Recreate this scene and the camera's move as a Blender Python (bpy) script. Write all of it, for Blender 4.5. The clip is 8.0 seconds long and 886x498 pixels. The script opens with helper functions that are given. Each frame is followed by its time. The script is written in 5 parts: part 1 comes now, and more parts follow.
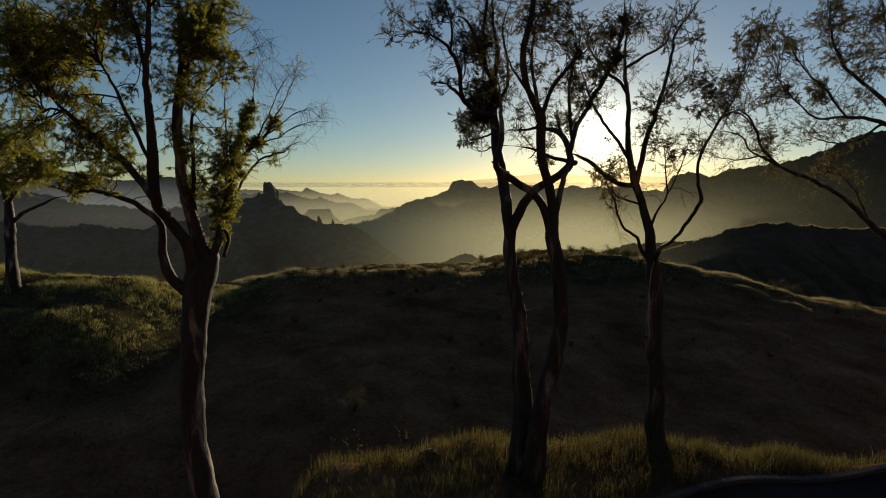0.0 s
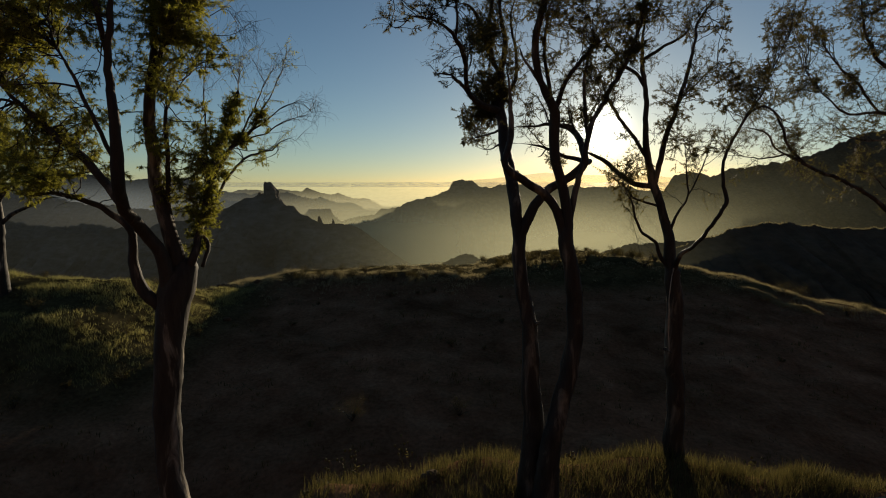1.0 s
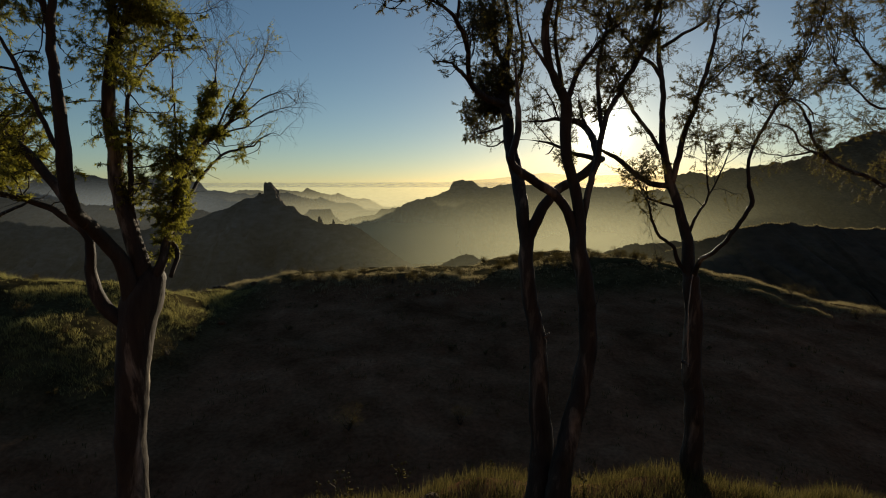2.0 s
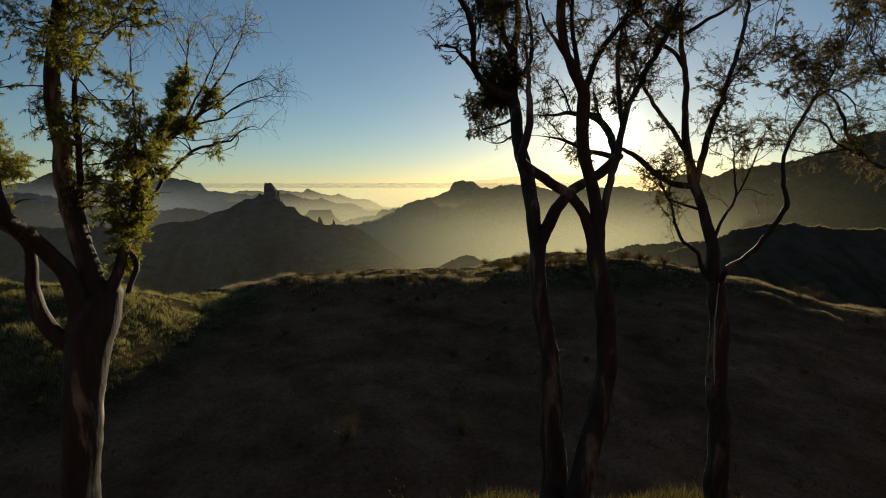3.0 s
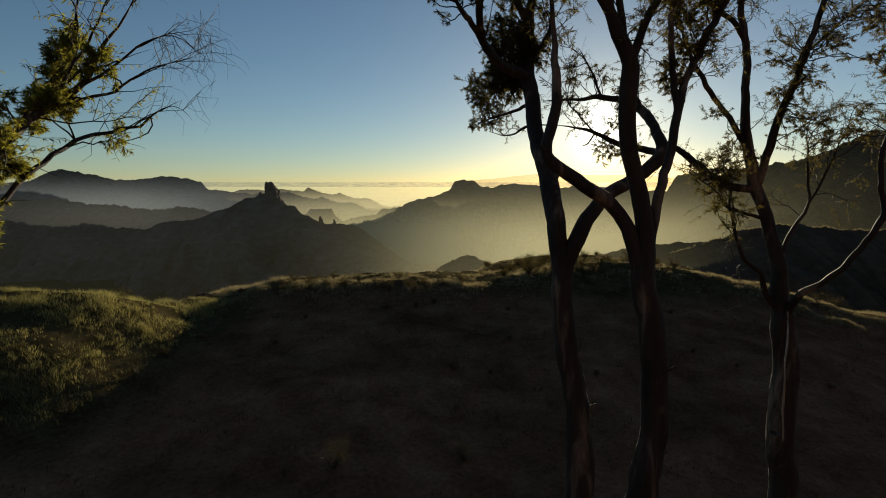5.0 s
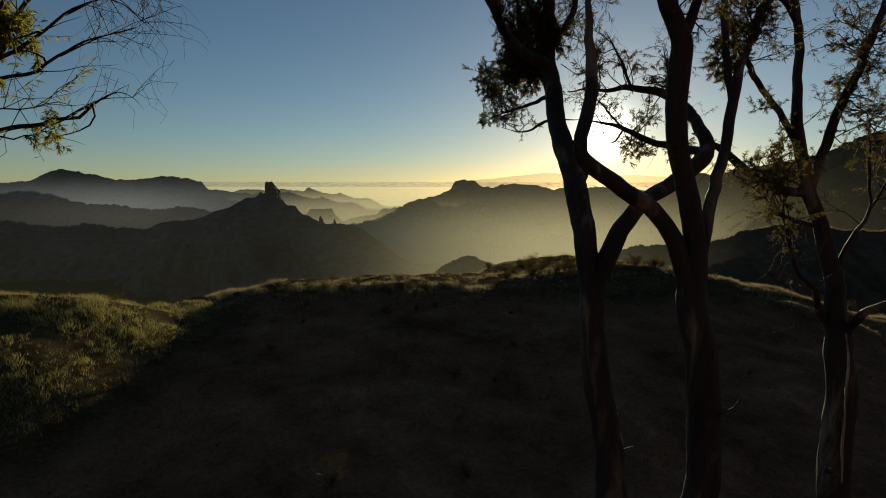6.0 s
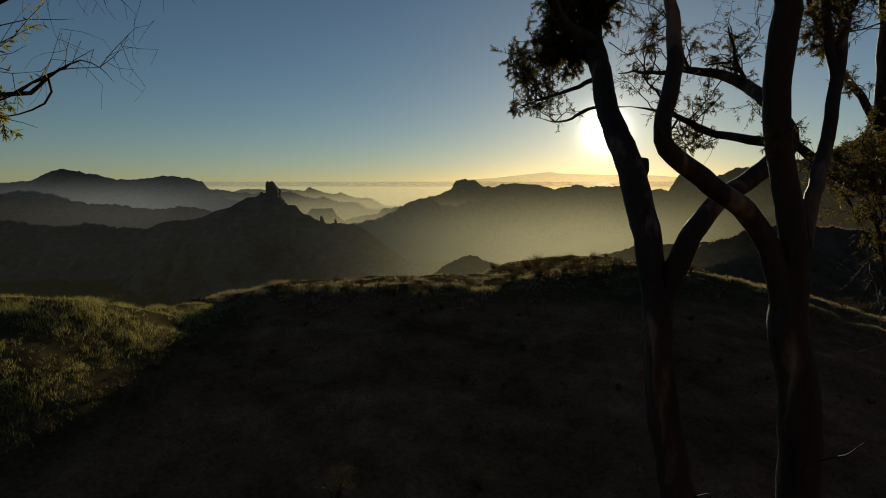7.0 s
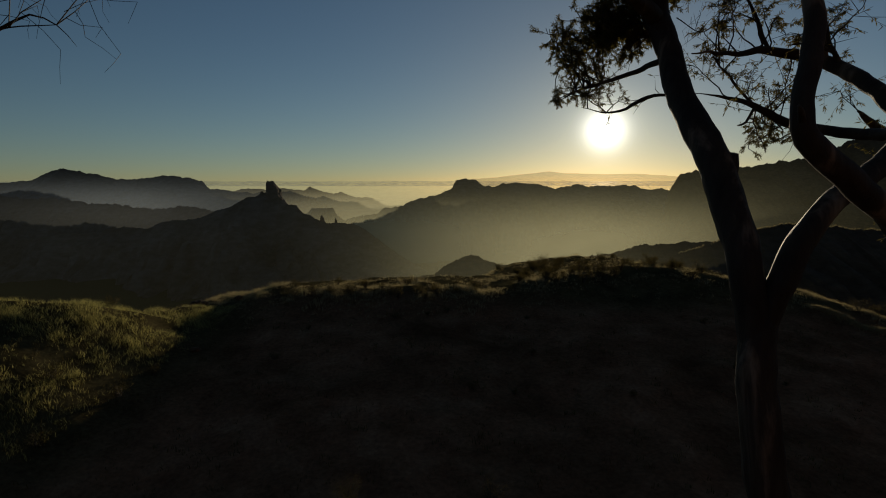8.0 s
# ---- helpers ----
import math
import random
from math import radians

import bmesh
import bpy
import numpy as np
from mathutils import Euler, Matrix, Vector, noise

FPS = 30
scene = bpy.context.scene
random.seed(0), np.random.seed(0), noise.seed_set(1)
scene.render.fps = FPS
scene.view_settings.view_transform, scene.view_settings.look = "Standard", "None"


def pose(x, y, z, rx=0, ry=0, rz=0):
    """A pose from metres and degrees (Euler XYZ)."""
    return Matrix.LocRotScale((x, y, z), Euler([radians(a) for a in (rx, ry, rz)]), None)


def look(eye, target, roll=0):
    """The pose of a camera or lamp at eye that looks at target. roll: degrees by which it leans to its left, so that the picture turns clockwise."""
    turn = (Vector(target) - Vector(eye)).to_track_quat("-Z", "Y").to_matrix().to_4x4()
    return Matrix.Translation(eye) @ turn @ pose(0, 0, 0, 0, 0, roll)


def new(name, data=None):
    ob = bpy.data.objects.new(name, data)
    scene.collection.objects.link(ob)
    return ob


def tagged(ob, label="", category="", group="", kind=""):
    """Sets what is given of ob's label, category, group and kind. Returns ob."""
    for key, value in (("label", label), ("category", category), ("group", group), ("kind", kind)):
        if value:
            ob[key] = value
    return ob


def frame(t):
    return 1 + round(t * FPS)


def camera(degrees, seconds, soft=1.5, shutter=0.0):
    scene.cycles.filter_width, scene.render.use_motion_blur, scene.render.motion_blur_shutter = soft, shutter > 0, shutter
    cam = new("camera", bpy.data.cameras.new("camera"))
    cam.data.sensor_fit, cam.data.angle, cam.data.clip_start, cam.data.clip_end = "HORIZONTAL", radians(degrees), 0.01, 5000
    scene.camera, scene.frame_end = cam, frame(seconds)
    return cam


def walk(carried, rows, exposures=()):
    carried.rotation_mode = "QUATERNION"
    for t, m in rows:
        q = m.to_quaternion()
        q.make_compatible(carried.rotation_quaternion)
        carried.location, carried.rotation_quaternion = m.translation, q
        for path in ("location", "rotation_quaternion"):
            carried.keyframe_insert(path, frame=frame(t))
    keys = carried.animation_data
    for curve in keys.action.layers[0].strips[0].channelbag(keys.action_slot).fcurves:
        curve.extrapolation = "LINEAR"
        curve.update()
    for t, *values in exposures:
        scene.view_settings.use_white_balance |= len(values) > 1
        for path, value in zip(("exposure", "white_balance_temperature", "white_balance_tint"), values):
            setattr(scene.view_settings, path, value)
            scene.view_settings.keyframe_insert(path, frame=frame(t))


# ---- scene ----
cam = camera(80.0, 8.0, soft=1.05)
METRES, EYE, TILT, LEAN, TURN = 9.0, 7.6, -8.0, 0.0, 0.0
ROWS = [
    (0.0, 0.0, 0.0, 0.0, 0.0, 0.0, -0.0),
    (0.5, -0.0069, 0.0563, 0.0083, 0.03, -0.0, 0.01),
    (1.0, -0.0095, 0.1153, 0.0186, 0.05, -0.02, 0.02),
    (1.5, -0.008, 0.1697, 0.0258, 0.06, -0.02, 0.03),
    (3.0, -0.0136, 0.3498, 0.048, 0.12, 0.06, 0.08),
    (3.5, -0.0102, 0.4092, 0.058, 0.16, -0.03, 0.0),
    (4.0, -0.0067, 0.4783, 0.0698, 0.19, -0.04, -0.03),
    (4.5, -0.0046, 0.5437, 0.0784, 0.2, -0.02, -0.04),
    (6.0, -0.0197, 0.7368, 0.1133, 0.24, -0.03, -0.07),
    (6.5, -0.0383, 0.7933, 0.1213, 0.3, -0.06, -0.08),
    (7.0, -0.0679, 0.8531, 0.1247, 0.32, -0.08, -0.03),
    (7.5, -0.0923, 0.9092, 0.1317, 0.33, -0.1, -0.01),
    (8.0, -0.1229, 0.9647, 0.141, 0.35, -0.13, 0.0),
]
EXPOSURES = [(0.0, 0.0), (1.5, -0.08), (2.8, 0.25), (3.2, 0.2), (3.6, -0.15), (4.0, -0.1), (4.4, 0.2), (5.8, -0.05), (6.5, -0.3), (7.0, -0.45), (8.0, -0.85)]
walk(cam, [(t, pose(0, 0, EYE, TILT, LEAN, TURN) @ pose(METRES * x, 1.125 * METRES * y, METRES * z, 90 + pitch, roll, yaw)) for t, x, y, z, yaw, pitch, roll in ROWS], EXPOSURES)

# ---- sky and sun ----
SUN_AZ, SUN_EL = radians(16.4), radians(4.4)          # to the right of straight ahead (+y), above the level
SUN_WAY = Vector((math.sin(SUN_AZ) * math.cos(SUN_EL), math.cos(SUN_AZ) * math.cos(SUN_EL), math.sin(SUN_EL)))


def build_world():
    world = bpy.data.worlds.new("evening_sky")
    scene.world = world
    world.use_nodes = True
    nt = world.node_tree
    nt.nodes.clear()
    out = nt.nodes.new("ShaderNodeOutputWorld")
    sky = nt.nodes.new("ShaderNodeTexSky")
    sky.sky_type, sky.sun_disc = "NISHITA", False
    sky.sun_elevation, sky.sun_rotation = SUN_EL, SUN_AZ
    sky.altitude, sky.air_density, sky.dust_density, sky.ozone_density = 1500, 0.95, 0.5, 2.0
    back = nt.nodes.new("ShaderNodeBackground")
    back.inputs["Strength"].default_value = 0.10
    nt.links.new(sky.outputs[0], back.inputs["Color"])
    # from this height the horizon dips a little below the level
    way = nt.nodes.new("ShaderNodeTexCoord")
    part3 = nt.nodes.new("ShaderNodeSeparateXYZ")
    whole = nt.nodes.new("ShaderNodeCombineXYZ")
    dip = nt.nodes.new("ShaderNodeMath")
    dip.operation = "ADD"
    dip.inputs[1].default_value = 0.032
    low = nt.nodes.new("ShaderNodeMath")
    low.operation = "MAXIMUM"
    low.inputs[1].default_value = 0.02
    nt.links.new(way.outputs["Generated"], part3.inputs[0])
    nt.links.new(part3.outputs["X"], whole.inputs["X"])
    nt.links.new(part3.outputs["Y"], whole.inputs["Y"])
    nt.links.new(part3.outputs["Z"], dip.inputs[0])
    nt.links.new(dip.outputs[0], low.inputs[0])
    nt.links.new(low.outputs[0], whole.inputs["Z"])
    nt.links.new(whole.outputs[0], sky.inputs["Vector"])
    # the sun and its aureole in the hazy air
    co = nt.nodes.new("ShaderNodeTexCoord")
    dot = nt.nodes.new("ShaderNodeVectorMath")
    dot.operation = "DOT_PRODUCT"
    dot.inputs[1].default_value = SUN_WAY
    nt.links.new(co.outputs["Generated"], dot.inputs[0])
    total = back.outputs[0]
    for wide, colour, strength in ((0.0004, (1.0, 0.97, 0.86), 3.0), (0.0014, (1.0, 0.96, 0.78), 0.5), (0.006, (0.97, 0.95, 0.62), 0.15), (0.05, (0.94, 0.92, 0.56), 0.05)):
        # falls off with the angle from the sun
        ramp = nt.nodes.new("ShaderNodeMapRange")
        ramp.clamp = False
        ramp.inputs["From Min"].default_value, ramp.inputs["From Max"].default_value = 1.0 - wide, 1.0
        ramp.inputs["To Min"].default_value, ramp.inputs["To Max"].default_value = -1.0, 0.0
        nt.links.new(dot.outputs["Value"], ramp.inputs["Value"])
        power = nt.nodes.new("ShaderNodeMath")
        power.operation = "EXPONENT"
        nt.links.new(ramp.outputs[0], power.inputs[0])
        gain = nt.nodes.new("ShaderNodeMath")
        gain.operation = "MULTIPLY"
        gain.inputs[1].default_value = strength
        nt.links.new(power.outputs[0], gain.inputs[0])
        glow = nt.nodes.new("ShaderNodeBackground")
        glow.inputs["Color"].default_value = (*colour, 1)
        nt.links.new(gain.outputs[0], glow.inputs["Strength"])
        add = nt.nodes.new("ShaderNodeAddShader")
        nt.links.new(total, add.inputs[0])
        nt.links.new(glow.outputs[0], add.inputs[1])
        total = add.outputs[0]
    nt.links.new(total, out.inputs["Surface"])


build_world()
sun = new("sun", bpy.data.lights.new("sun", "SUN"))
sun.data.energy, sun.data.angle, sun.data.color = 4.1, radians(0.6), (1.0, 0.82, 0.57)
sun.matrix_world = look(SUN_WAY * 100, (0, 0, 0))


# ---- materials ----
def material(name):
    mat = bpy.data.materials.new(name)
    mat.use_nodes = True
    nt = mat.node_tree
    nt.nodes.clear()
    return mat, nt


def link(nt, a, b):
    nt.links.new(a, b)


def noise_ramp(nt, scale, stops, detail=6.0, rough=0.6, coord="Object", stretch=(1, 1, 1), distort=0.0):
    """A colour ramp over fractal noise, in metres. stops: (position, colour)."""
    co = nt.nodes.new("ShaderNodeTexCoord")
    mp = nt.nodes.new("ShaderNodeMapping")
    mp.inputs["Scale"].default_value = stretch
    tex = nt.nodes.new("ShaderNodeTexNoise")
    tex.inputs["Scale"].default_value, tex.inputs["Detail"].default_value = scale, detail
    tex.inputs["Roughness"].default_value, tex.inputs["Distortion"].default_value = rough, distort
    ramp = nt.nodes.new("ShaderNodeValToRGB")
    while len(ramp.color_ramp.elements) < len(stops):
        ramp.color_ramp.elements.new(0.5)
    for el, (p, c) in zip(ramp.color_ramp.elements, stops):
        el.position, el.color = p, (*c, 1)
    link(nt, co.outputs[coord], mp.inputs["Vector"])
    link(nt, mp.outputs[0], tex.inputs["Vector"])
    link(nt, tex.outputs["Fac"], ramp.inputs[0])
    return ramp.outputs[0], tex.outputs["Fac"]


def mixed(nt, fac, a, b, mode="MIX"):
    mix = nt.nodes.new("ShaderNodeMix")
    mix.data_type, mix.blend_type = "RGBA", mode
    for sock, val in ((mix.inputs[0], fac), (mix.inputs[6], a), (mix.inputs[7], b)):
        if isinstance(val, bpy.types.NodeSocket):
            link(nt, val, sock)
        elif isinstance(val, tuple):
            sock.default_value = (*val, 1)
        else:
            sock.default_value = val
    return mix.outputs[2]


def principled(nt, colour, rough=0.9, bump=None, height=0.02, spec=0.2):
    out = nt.nodes.new("ShaderNodeOutputMaterial")
    bsdf = nt.nodes.new("ShaderNodeBsdfPrincipled")
    bsdf.inputs["Roughness"].default_value = rough
    bsdf.inputs["Specular IOR Level"].default_value = spec
    link(nt, colour, bsdf.inputs["Base Color"])
    if bump is not None:
        bp = nt.nodes.new("ShaderNodeBump")
        bp.inputs["Strength"].default_value, bp.inputs["Distance"].default_value = 0.8, height
        link(nt, bump, bp.inputs["Height"])
        link(nt, bp.outputs[0], bsdf.inputs["Normal"])
    link(nt, bsdf.outputs[0], out.inputs["Surface"])
    return bsdf


def ground_material():
    mat, nt = material("dry_soil_and_turf")
    a, fac = noise_ramp(nt, 0.35, [(0.3, (0.18, 0.092, 0.049)), (0.5, (0.268, 0.142, 0.078)), (0.7, (0.355, 0.205, 0.118))])
    b, fine = noise_ramp(nt, 4.0, [(0.3, (0.55, 0.55, 0.55)), (0.7, (1.0, 1.0, 1.0))], detail=8)
    wide, _ = noise_ramp(nt, 0.11, [(0.35, (0.5, 0.52, 0.5)), (0.65, (1.0, 1.0, 1.0))], detail=5, distort=0.8)
    a = mixed(nt, 1.0, a, wide, "MULTIPLY")
    # green turf on the grassy shoulder
    turf, _ = noise_ramp(nt, 0.5, [(0.3, (0.045, 0.037, 0.017)), (0.6, (0.105, 0.086, 0.04))])
    co = nt.nodes.new("ShaderNodeTexCoord")
    sep = nt.nodes.new("ShaderNodeSeparateXYZ")
    link(nt, co.outputs["Object"], sep.inputs[0])
    side = nt.nodes.new("ShaderNodeMapRange")
    side.interpolation_type = "SMOOTHSTEP"
    side.inputs["From Min"].default_value, side.inputs["From Max"].default_value = -15.0, -21.0
    link(nt, sep.outputs["X"], side.inputs["Value"])
    deep = nt.nodes.new("ShaderNodeMapRange")
    deep.interpolation_type = "SMOOTHSTEP"
    deep.inputs["From Min"].default_value, deep.inputs["From Max"].default_value = 25.0, 33.0
    link(nt, sep.outputs["Y"], deep.inputs["Value"])
    both = nt.nodes.new("ShaderNodeMath")
    both.operation = "MULTIPLY"
    link(nt, side.outputs[0], both.inputs[0])
    link(nt, deep.outputs[0], both.inputs[1])
    # and dry turf on the hill top
    high = nt.nodes.new("ShaderNodeMapRange")
    high.interpolation_type = "SMOOTHSTEP"
    high.inputs["From Min"].default_value, high.inputs["From Max"].default_value = 53.0, 60.0
    link(nt, sep.outputs["Y"], high.inputs["Value"])
    green = nt.nodes.new("ShaderNodeMath")
    green.operation = "MAXIMUM"
    link(nt, both.outputs[0], green.inputs[0])
    link(nt, high.outputs[0], green.inputs[1])
    principled(nt, mixed(nt, 1.0, mixed(nt, green.outputs[0], a, turf), b, "MULTIPLY"), 1.0, fine, 0.08, 0.0)
    return mat


def rock_material(name, dark, light, scale):
    mat, nt = material(name)
    a, fac = noise_ramp(nt, scale, [(0.3, dark), (0.7, light)], detail=9, rough=0.65)
    b, fine = noise_ramp(nt, scale * 6, [(0.3, (0.55, 0.55, 0.5)), (0.7, (1.0, 1.0, 1.0))], detail=8, stretch=(1, 1, 2.5))
    principled(nt, mixed(nt, 1.0, a, b, "MULTIPLY"), 0.95, fine, 0.03 / scale)
    return mat


def bark_material(name, dark, middle, pale, start):
    mat, nt = material(name)
    a, fac = noise_ramp(nt, 2.2, [(0.36, dark), (start - 0.12, middle), (start, pale)], stretch=(1, 1, 0.22), distort=0.6)
    b, fine = noise_ramp(nt, 14, [(0.3, (0.55, 0.5, 0.45)), (0.7, (1.0, 1.0, 1.0))], detail=8, stretch=(1, 1, 0.15))
    principled(nt, mixed(nt, 1.0, a, b, "MULTIPLY"), 0.72, fine, 0.02, 0.35)
    return mat


def leafy_material(name, dark, light, through_colour, share=0.5, gloss=0.04):
    """Thin leaves: diffuse on the lit side, translucent against the light."""
    mat, nt = material(name)
    out = nt.nodes.new("ShaderNodeOutputMaterial")
    geo = nt.nodes.new("ShaderNodeNewGeometry")
    ramp = nt.nodes.new("ShaderNodeValToRGB")
    ramp.color_ramp.elements[0].color, ramp.color_ramp.elements[1].color = (*dark, 1), (*light, 1)
    link(nt, geo.outputs["Random Per Island"], ramp.inputs[0])
    bsdf = nt.nodes.new("ShaderNodeBsdfPrincipled")
    bsdf.inputs["Roughness"].default_value = 0.6
    bsdf.inputs["Specular IOR Level"].default_value = gloss
    link(nt, ramp.outputs[0], bsdf.inputs["Base Color"])
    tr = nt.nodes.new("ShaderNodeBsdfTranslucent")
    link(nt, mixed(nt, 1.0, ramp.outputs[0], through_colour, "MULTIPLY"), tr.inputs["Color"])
    mix = nt.nodes.new("ShaderNodeMixShader")
    mix.inputs[0].default_value = share
    link(nt, bsdf.outputs[0], mix.inputs[1])
    link(nt, tr.outputs[0], mix.inputs[2])
    link(nt, mix.outputs[0], out.inputs["Surface"])
    return mat


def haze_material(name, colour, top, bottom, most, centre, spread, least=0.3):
    """Thin mist painted on a see-through sheet: sunlight shines through it and is scattered; thickest at the foot and
    where the valley lies open to the sun.
    """
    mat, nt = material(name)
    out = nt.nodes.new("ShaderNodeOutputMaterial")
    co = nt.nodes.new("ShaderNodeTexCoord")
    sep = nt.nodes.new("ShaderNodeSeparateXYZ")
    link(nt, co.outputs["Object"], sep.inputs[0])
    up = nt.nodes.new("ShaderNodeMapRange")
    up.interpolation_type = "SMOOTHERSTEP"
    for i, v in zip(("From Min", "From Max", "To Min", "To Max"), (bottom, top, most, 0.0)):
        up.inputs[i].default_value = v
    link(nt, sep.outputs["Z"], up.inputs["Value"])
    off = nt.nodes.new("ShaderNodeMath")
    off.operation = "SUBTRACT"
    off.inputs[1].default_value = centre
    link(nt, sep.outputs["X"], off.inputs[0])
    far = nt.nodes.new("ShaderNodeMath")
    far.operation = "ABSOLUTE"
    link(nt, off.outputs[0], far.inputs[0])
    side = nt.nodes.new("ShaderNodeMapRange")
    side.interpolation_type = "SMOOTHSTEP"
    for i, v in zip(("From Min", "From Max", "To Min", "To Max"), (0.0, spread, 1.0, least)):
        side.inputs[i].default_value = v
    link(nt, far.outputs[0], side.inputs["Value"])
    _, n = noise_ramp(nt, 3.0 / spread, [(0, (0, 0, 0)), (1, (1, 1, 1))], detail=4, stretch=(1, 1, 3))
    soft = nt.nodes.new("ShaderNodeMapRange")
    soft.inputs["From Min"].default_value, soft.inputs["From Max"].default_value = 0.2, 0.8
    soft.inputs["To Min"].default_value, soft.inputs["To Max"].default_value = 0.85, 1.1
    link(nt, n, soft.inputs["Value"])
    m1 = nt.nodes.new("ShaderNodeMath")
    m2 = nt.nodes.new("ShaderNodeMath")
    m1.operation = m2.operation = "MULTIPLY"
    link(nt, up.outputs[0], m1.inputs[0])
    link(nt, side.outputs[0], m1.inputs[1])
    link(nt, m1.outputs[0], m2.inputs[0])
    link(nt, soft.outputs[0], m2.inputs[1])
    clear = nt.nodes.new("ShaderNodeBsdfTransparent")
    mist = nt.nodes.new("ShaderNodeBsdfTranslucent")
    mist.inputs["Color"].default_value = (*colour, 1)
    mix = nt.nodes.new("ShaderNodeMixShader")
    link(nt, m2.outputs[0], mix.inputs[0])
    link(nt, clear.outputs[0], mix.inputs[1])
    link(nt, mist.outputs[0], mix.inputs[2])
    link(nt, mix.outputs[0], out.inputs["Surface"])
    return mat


GROUND = ground_material()
ROCK_NEAR = rock_material("scrub_covered_rock", (0.08, 0.045, 0.025), (0.19, 0.115, 0.062), 0.03)
def far_land_material():
    """Far land made mostly see-through; the low alpha stands in for the haze before it."""
    mat, nt = material("far_land")
    a, _ = noise_ramp(nt, 0.004, [(0.3, (0.08, 0.075, 0.065)), (0.7, (0.2, 0.18, 0.15))])
    bsdf = principled(nt, a, 0.95)
    bsdf.inputs["Alpha"].default_value = 0.22
    return mat


FAR_LAND = far_land_material()


def cloud_material():
    """Cloud tops: light passes through them, and at a low sun they gleam."""
    mat, nt = material("cloud_top")
    out = nt.nodes.new("ShaderNodeOutputMaterial")
    tint, _ = noise_ramp(nt, 0.006, [(0.3, (0.6, 0.6, 0.6)), (0.7, (0.82, 0.82, 0.82))], stretch=(1, 3, 1))
    tr = nt.nodes.new("ShaderNodeBsdfTranslucent")
    gl = nt.nodes.new("ShaderNodeBsdfGlossy")
    gl.inputs["Roughness"].default_value = 0.62
    link(nt, tint, tr.inputs["Color"])
    link(nt, tint, gl.inputs["Color"])
    mix = nt.nodes.new("ShaderNodeMixShader")
    mix.inputs[0].default_value = 0.9
    link(nt, tr.outputs[0], mix.inputs[1])
    link(nt, gl.outputs[0], mix.inputs[2])
    # thin between the streaks, where the bright air shows through
    _, streak = noise_ramp(nt, 0.012, [(0, (0, 0, 0)), (1, (1, 1, 1))], detail=7, stretch=(1, 2.2, 1))
    thick = nt.nodes.new("ShaderNodeMapRange")
    for i, v in zip(("From Min", "From Max", "To Min", "To Max"), (0.42, 0.64, 0.12, 0.6)):
        thick.inputs[i].default_value = v
    link(nt, streak, thick.inputs["Value"])
    clear = nt.nodes.new("ShaderNodeBsdfTransparent")
    veil = nt.nodes.new("ShaderNodeMixShader")
    link(nt, thick.outputs[0], veil.inputs[0])
    link(nt, clear.outputs[0], veil.inputs[1])
    link(nt, mix.outputs[0], veil.inputs[2])
    link(nt, veil.outputs[0], out.inputs["Surface"])
    return mat


ROCK = rock_material("weathered_rock", (0.11, 0.074, 0.058), (0.26, 0.18, 0.14), 0.006)
BARK = bark_material("peeling_eucalyptus_bark", (0.022, 0.017, 0.013), (0.05, 0.04, 0.03), (0.24, 0.2, 0.15), 0.66)
# peeling bark, its tones spread wider to suggest the lit and shaded sides
PALE_BARK = bark_material("pale_eucalyptus_bark", (0.025, 0.02, 0.015), (0.06, 0.048, 0.036), (0.46, 0.4, 0.31), 0.67)
STRIP_BARK = bark_material("inner_bark_strip", (0.2, 0.16, 0.12), (0.38, 0.32, 0.24), (0.55, 0.48, 0.38), 0.6)
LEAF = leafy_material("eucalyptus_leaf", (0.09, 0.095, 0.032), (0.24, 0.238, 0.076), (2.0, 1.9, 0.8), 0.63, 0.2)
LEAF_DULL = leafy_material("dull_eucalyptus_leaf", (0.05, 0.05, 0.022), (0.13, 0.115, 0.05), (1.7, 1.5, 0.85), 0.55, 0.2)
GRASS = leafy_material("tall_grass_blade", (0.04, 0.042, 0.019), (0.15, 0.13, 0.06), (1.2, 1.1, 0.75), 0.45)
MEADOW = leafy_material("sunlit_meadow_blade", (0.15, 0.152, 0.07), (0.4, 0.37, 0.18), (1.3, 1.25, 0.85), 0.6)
# dry straw, with the backlight on the crest put into a paler colour
CREST_DRY = leafy_material("backlit_dry_crest_blade", (0.19, 0.165, 0.095), (0.46, 0.4, 0.25), (1.1, 1.05, 0.85), 0.5)
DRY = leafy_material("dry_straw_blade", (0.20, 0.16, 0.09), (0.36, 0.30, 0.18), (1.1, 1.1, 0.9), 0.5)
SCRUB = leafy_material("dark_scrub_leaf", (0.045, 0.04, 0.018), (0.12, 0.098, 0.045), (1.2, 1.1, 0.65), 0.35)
CLOUD = cloud_material()


# ---- mesh helpers ----
def mesh_object(name, verts, faces, mat, smooth=True):
    me = bpy.data.meshes.new(name)
    me.from_pydata(verts, [], faces)
    me.materials.append(mat)
    if smooth:
        me.polygons.foreach_set("use_smooth", [True] * len(me.polygons))
    me.update()
    return new(name, me)


def child(ob, parent):
    ob.parent = parent
    ob.matrix_parent_inverse = parent.matrix_basis.inverted()
    return ob


def fbm(x, y, z=0.0, octaves=4):
    return noise.fractal(Vector((x, y, z)), 0.9, 2.1, octaves)


def smooth01(a, b, v):
    t = min(1.0, max(0.0, (v - a) / (b - a)))
    return t * t * (3 - 2 * t)


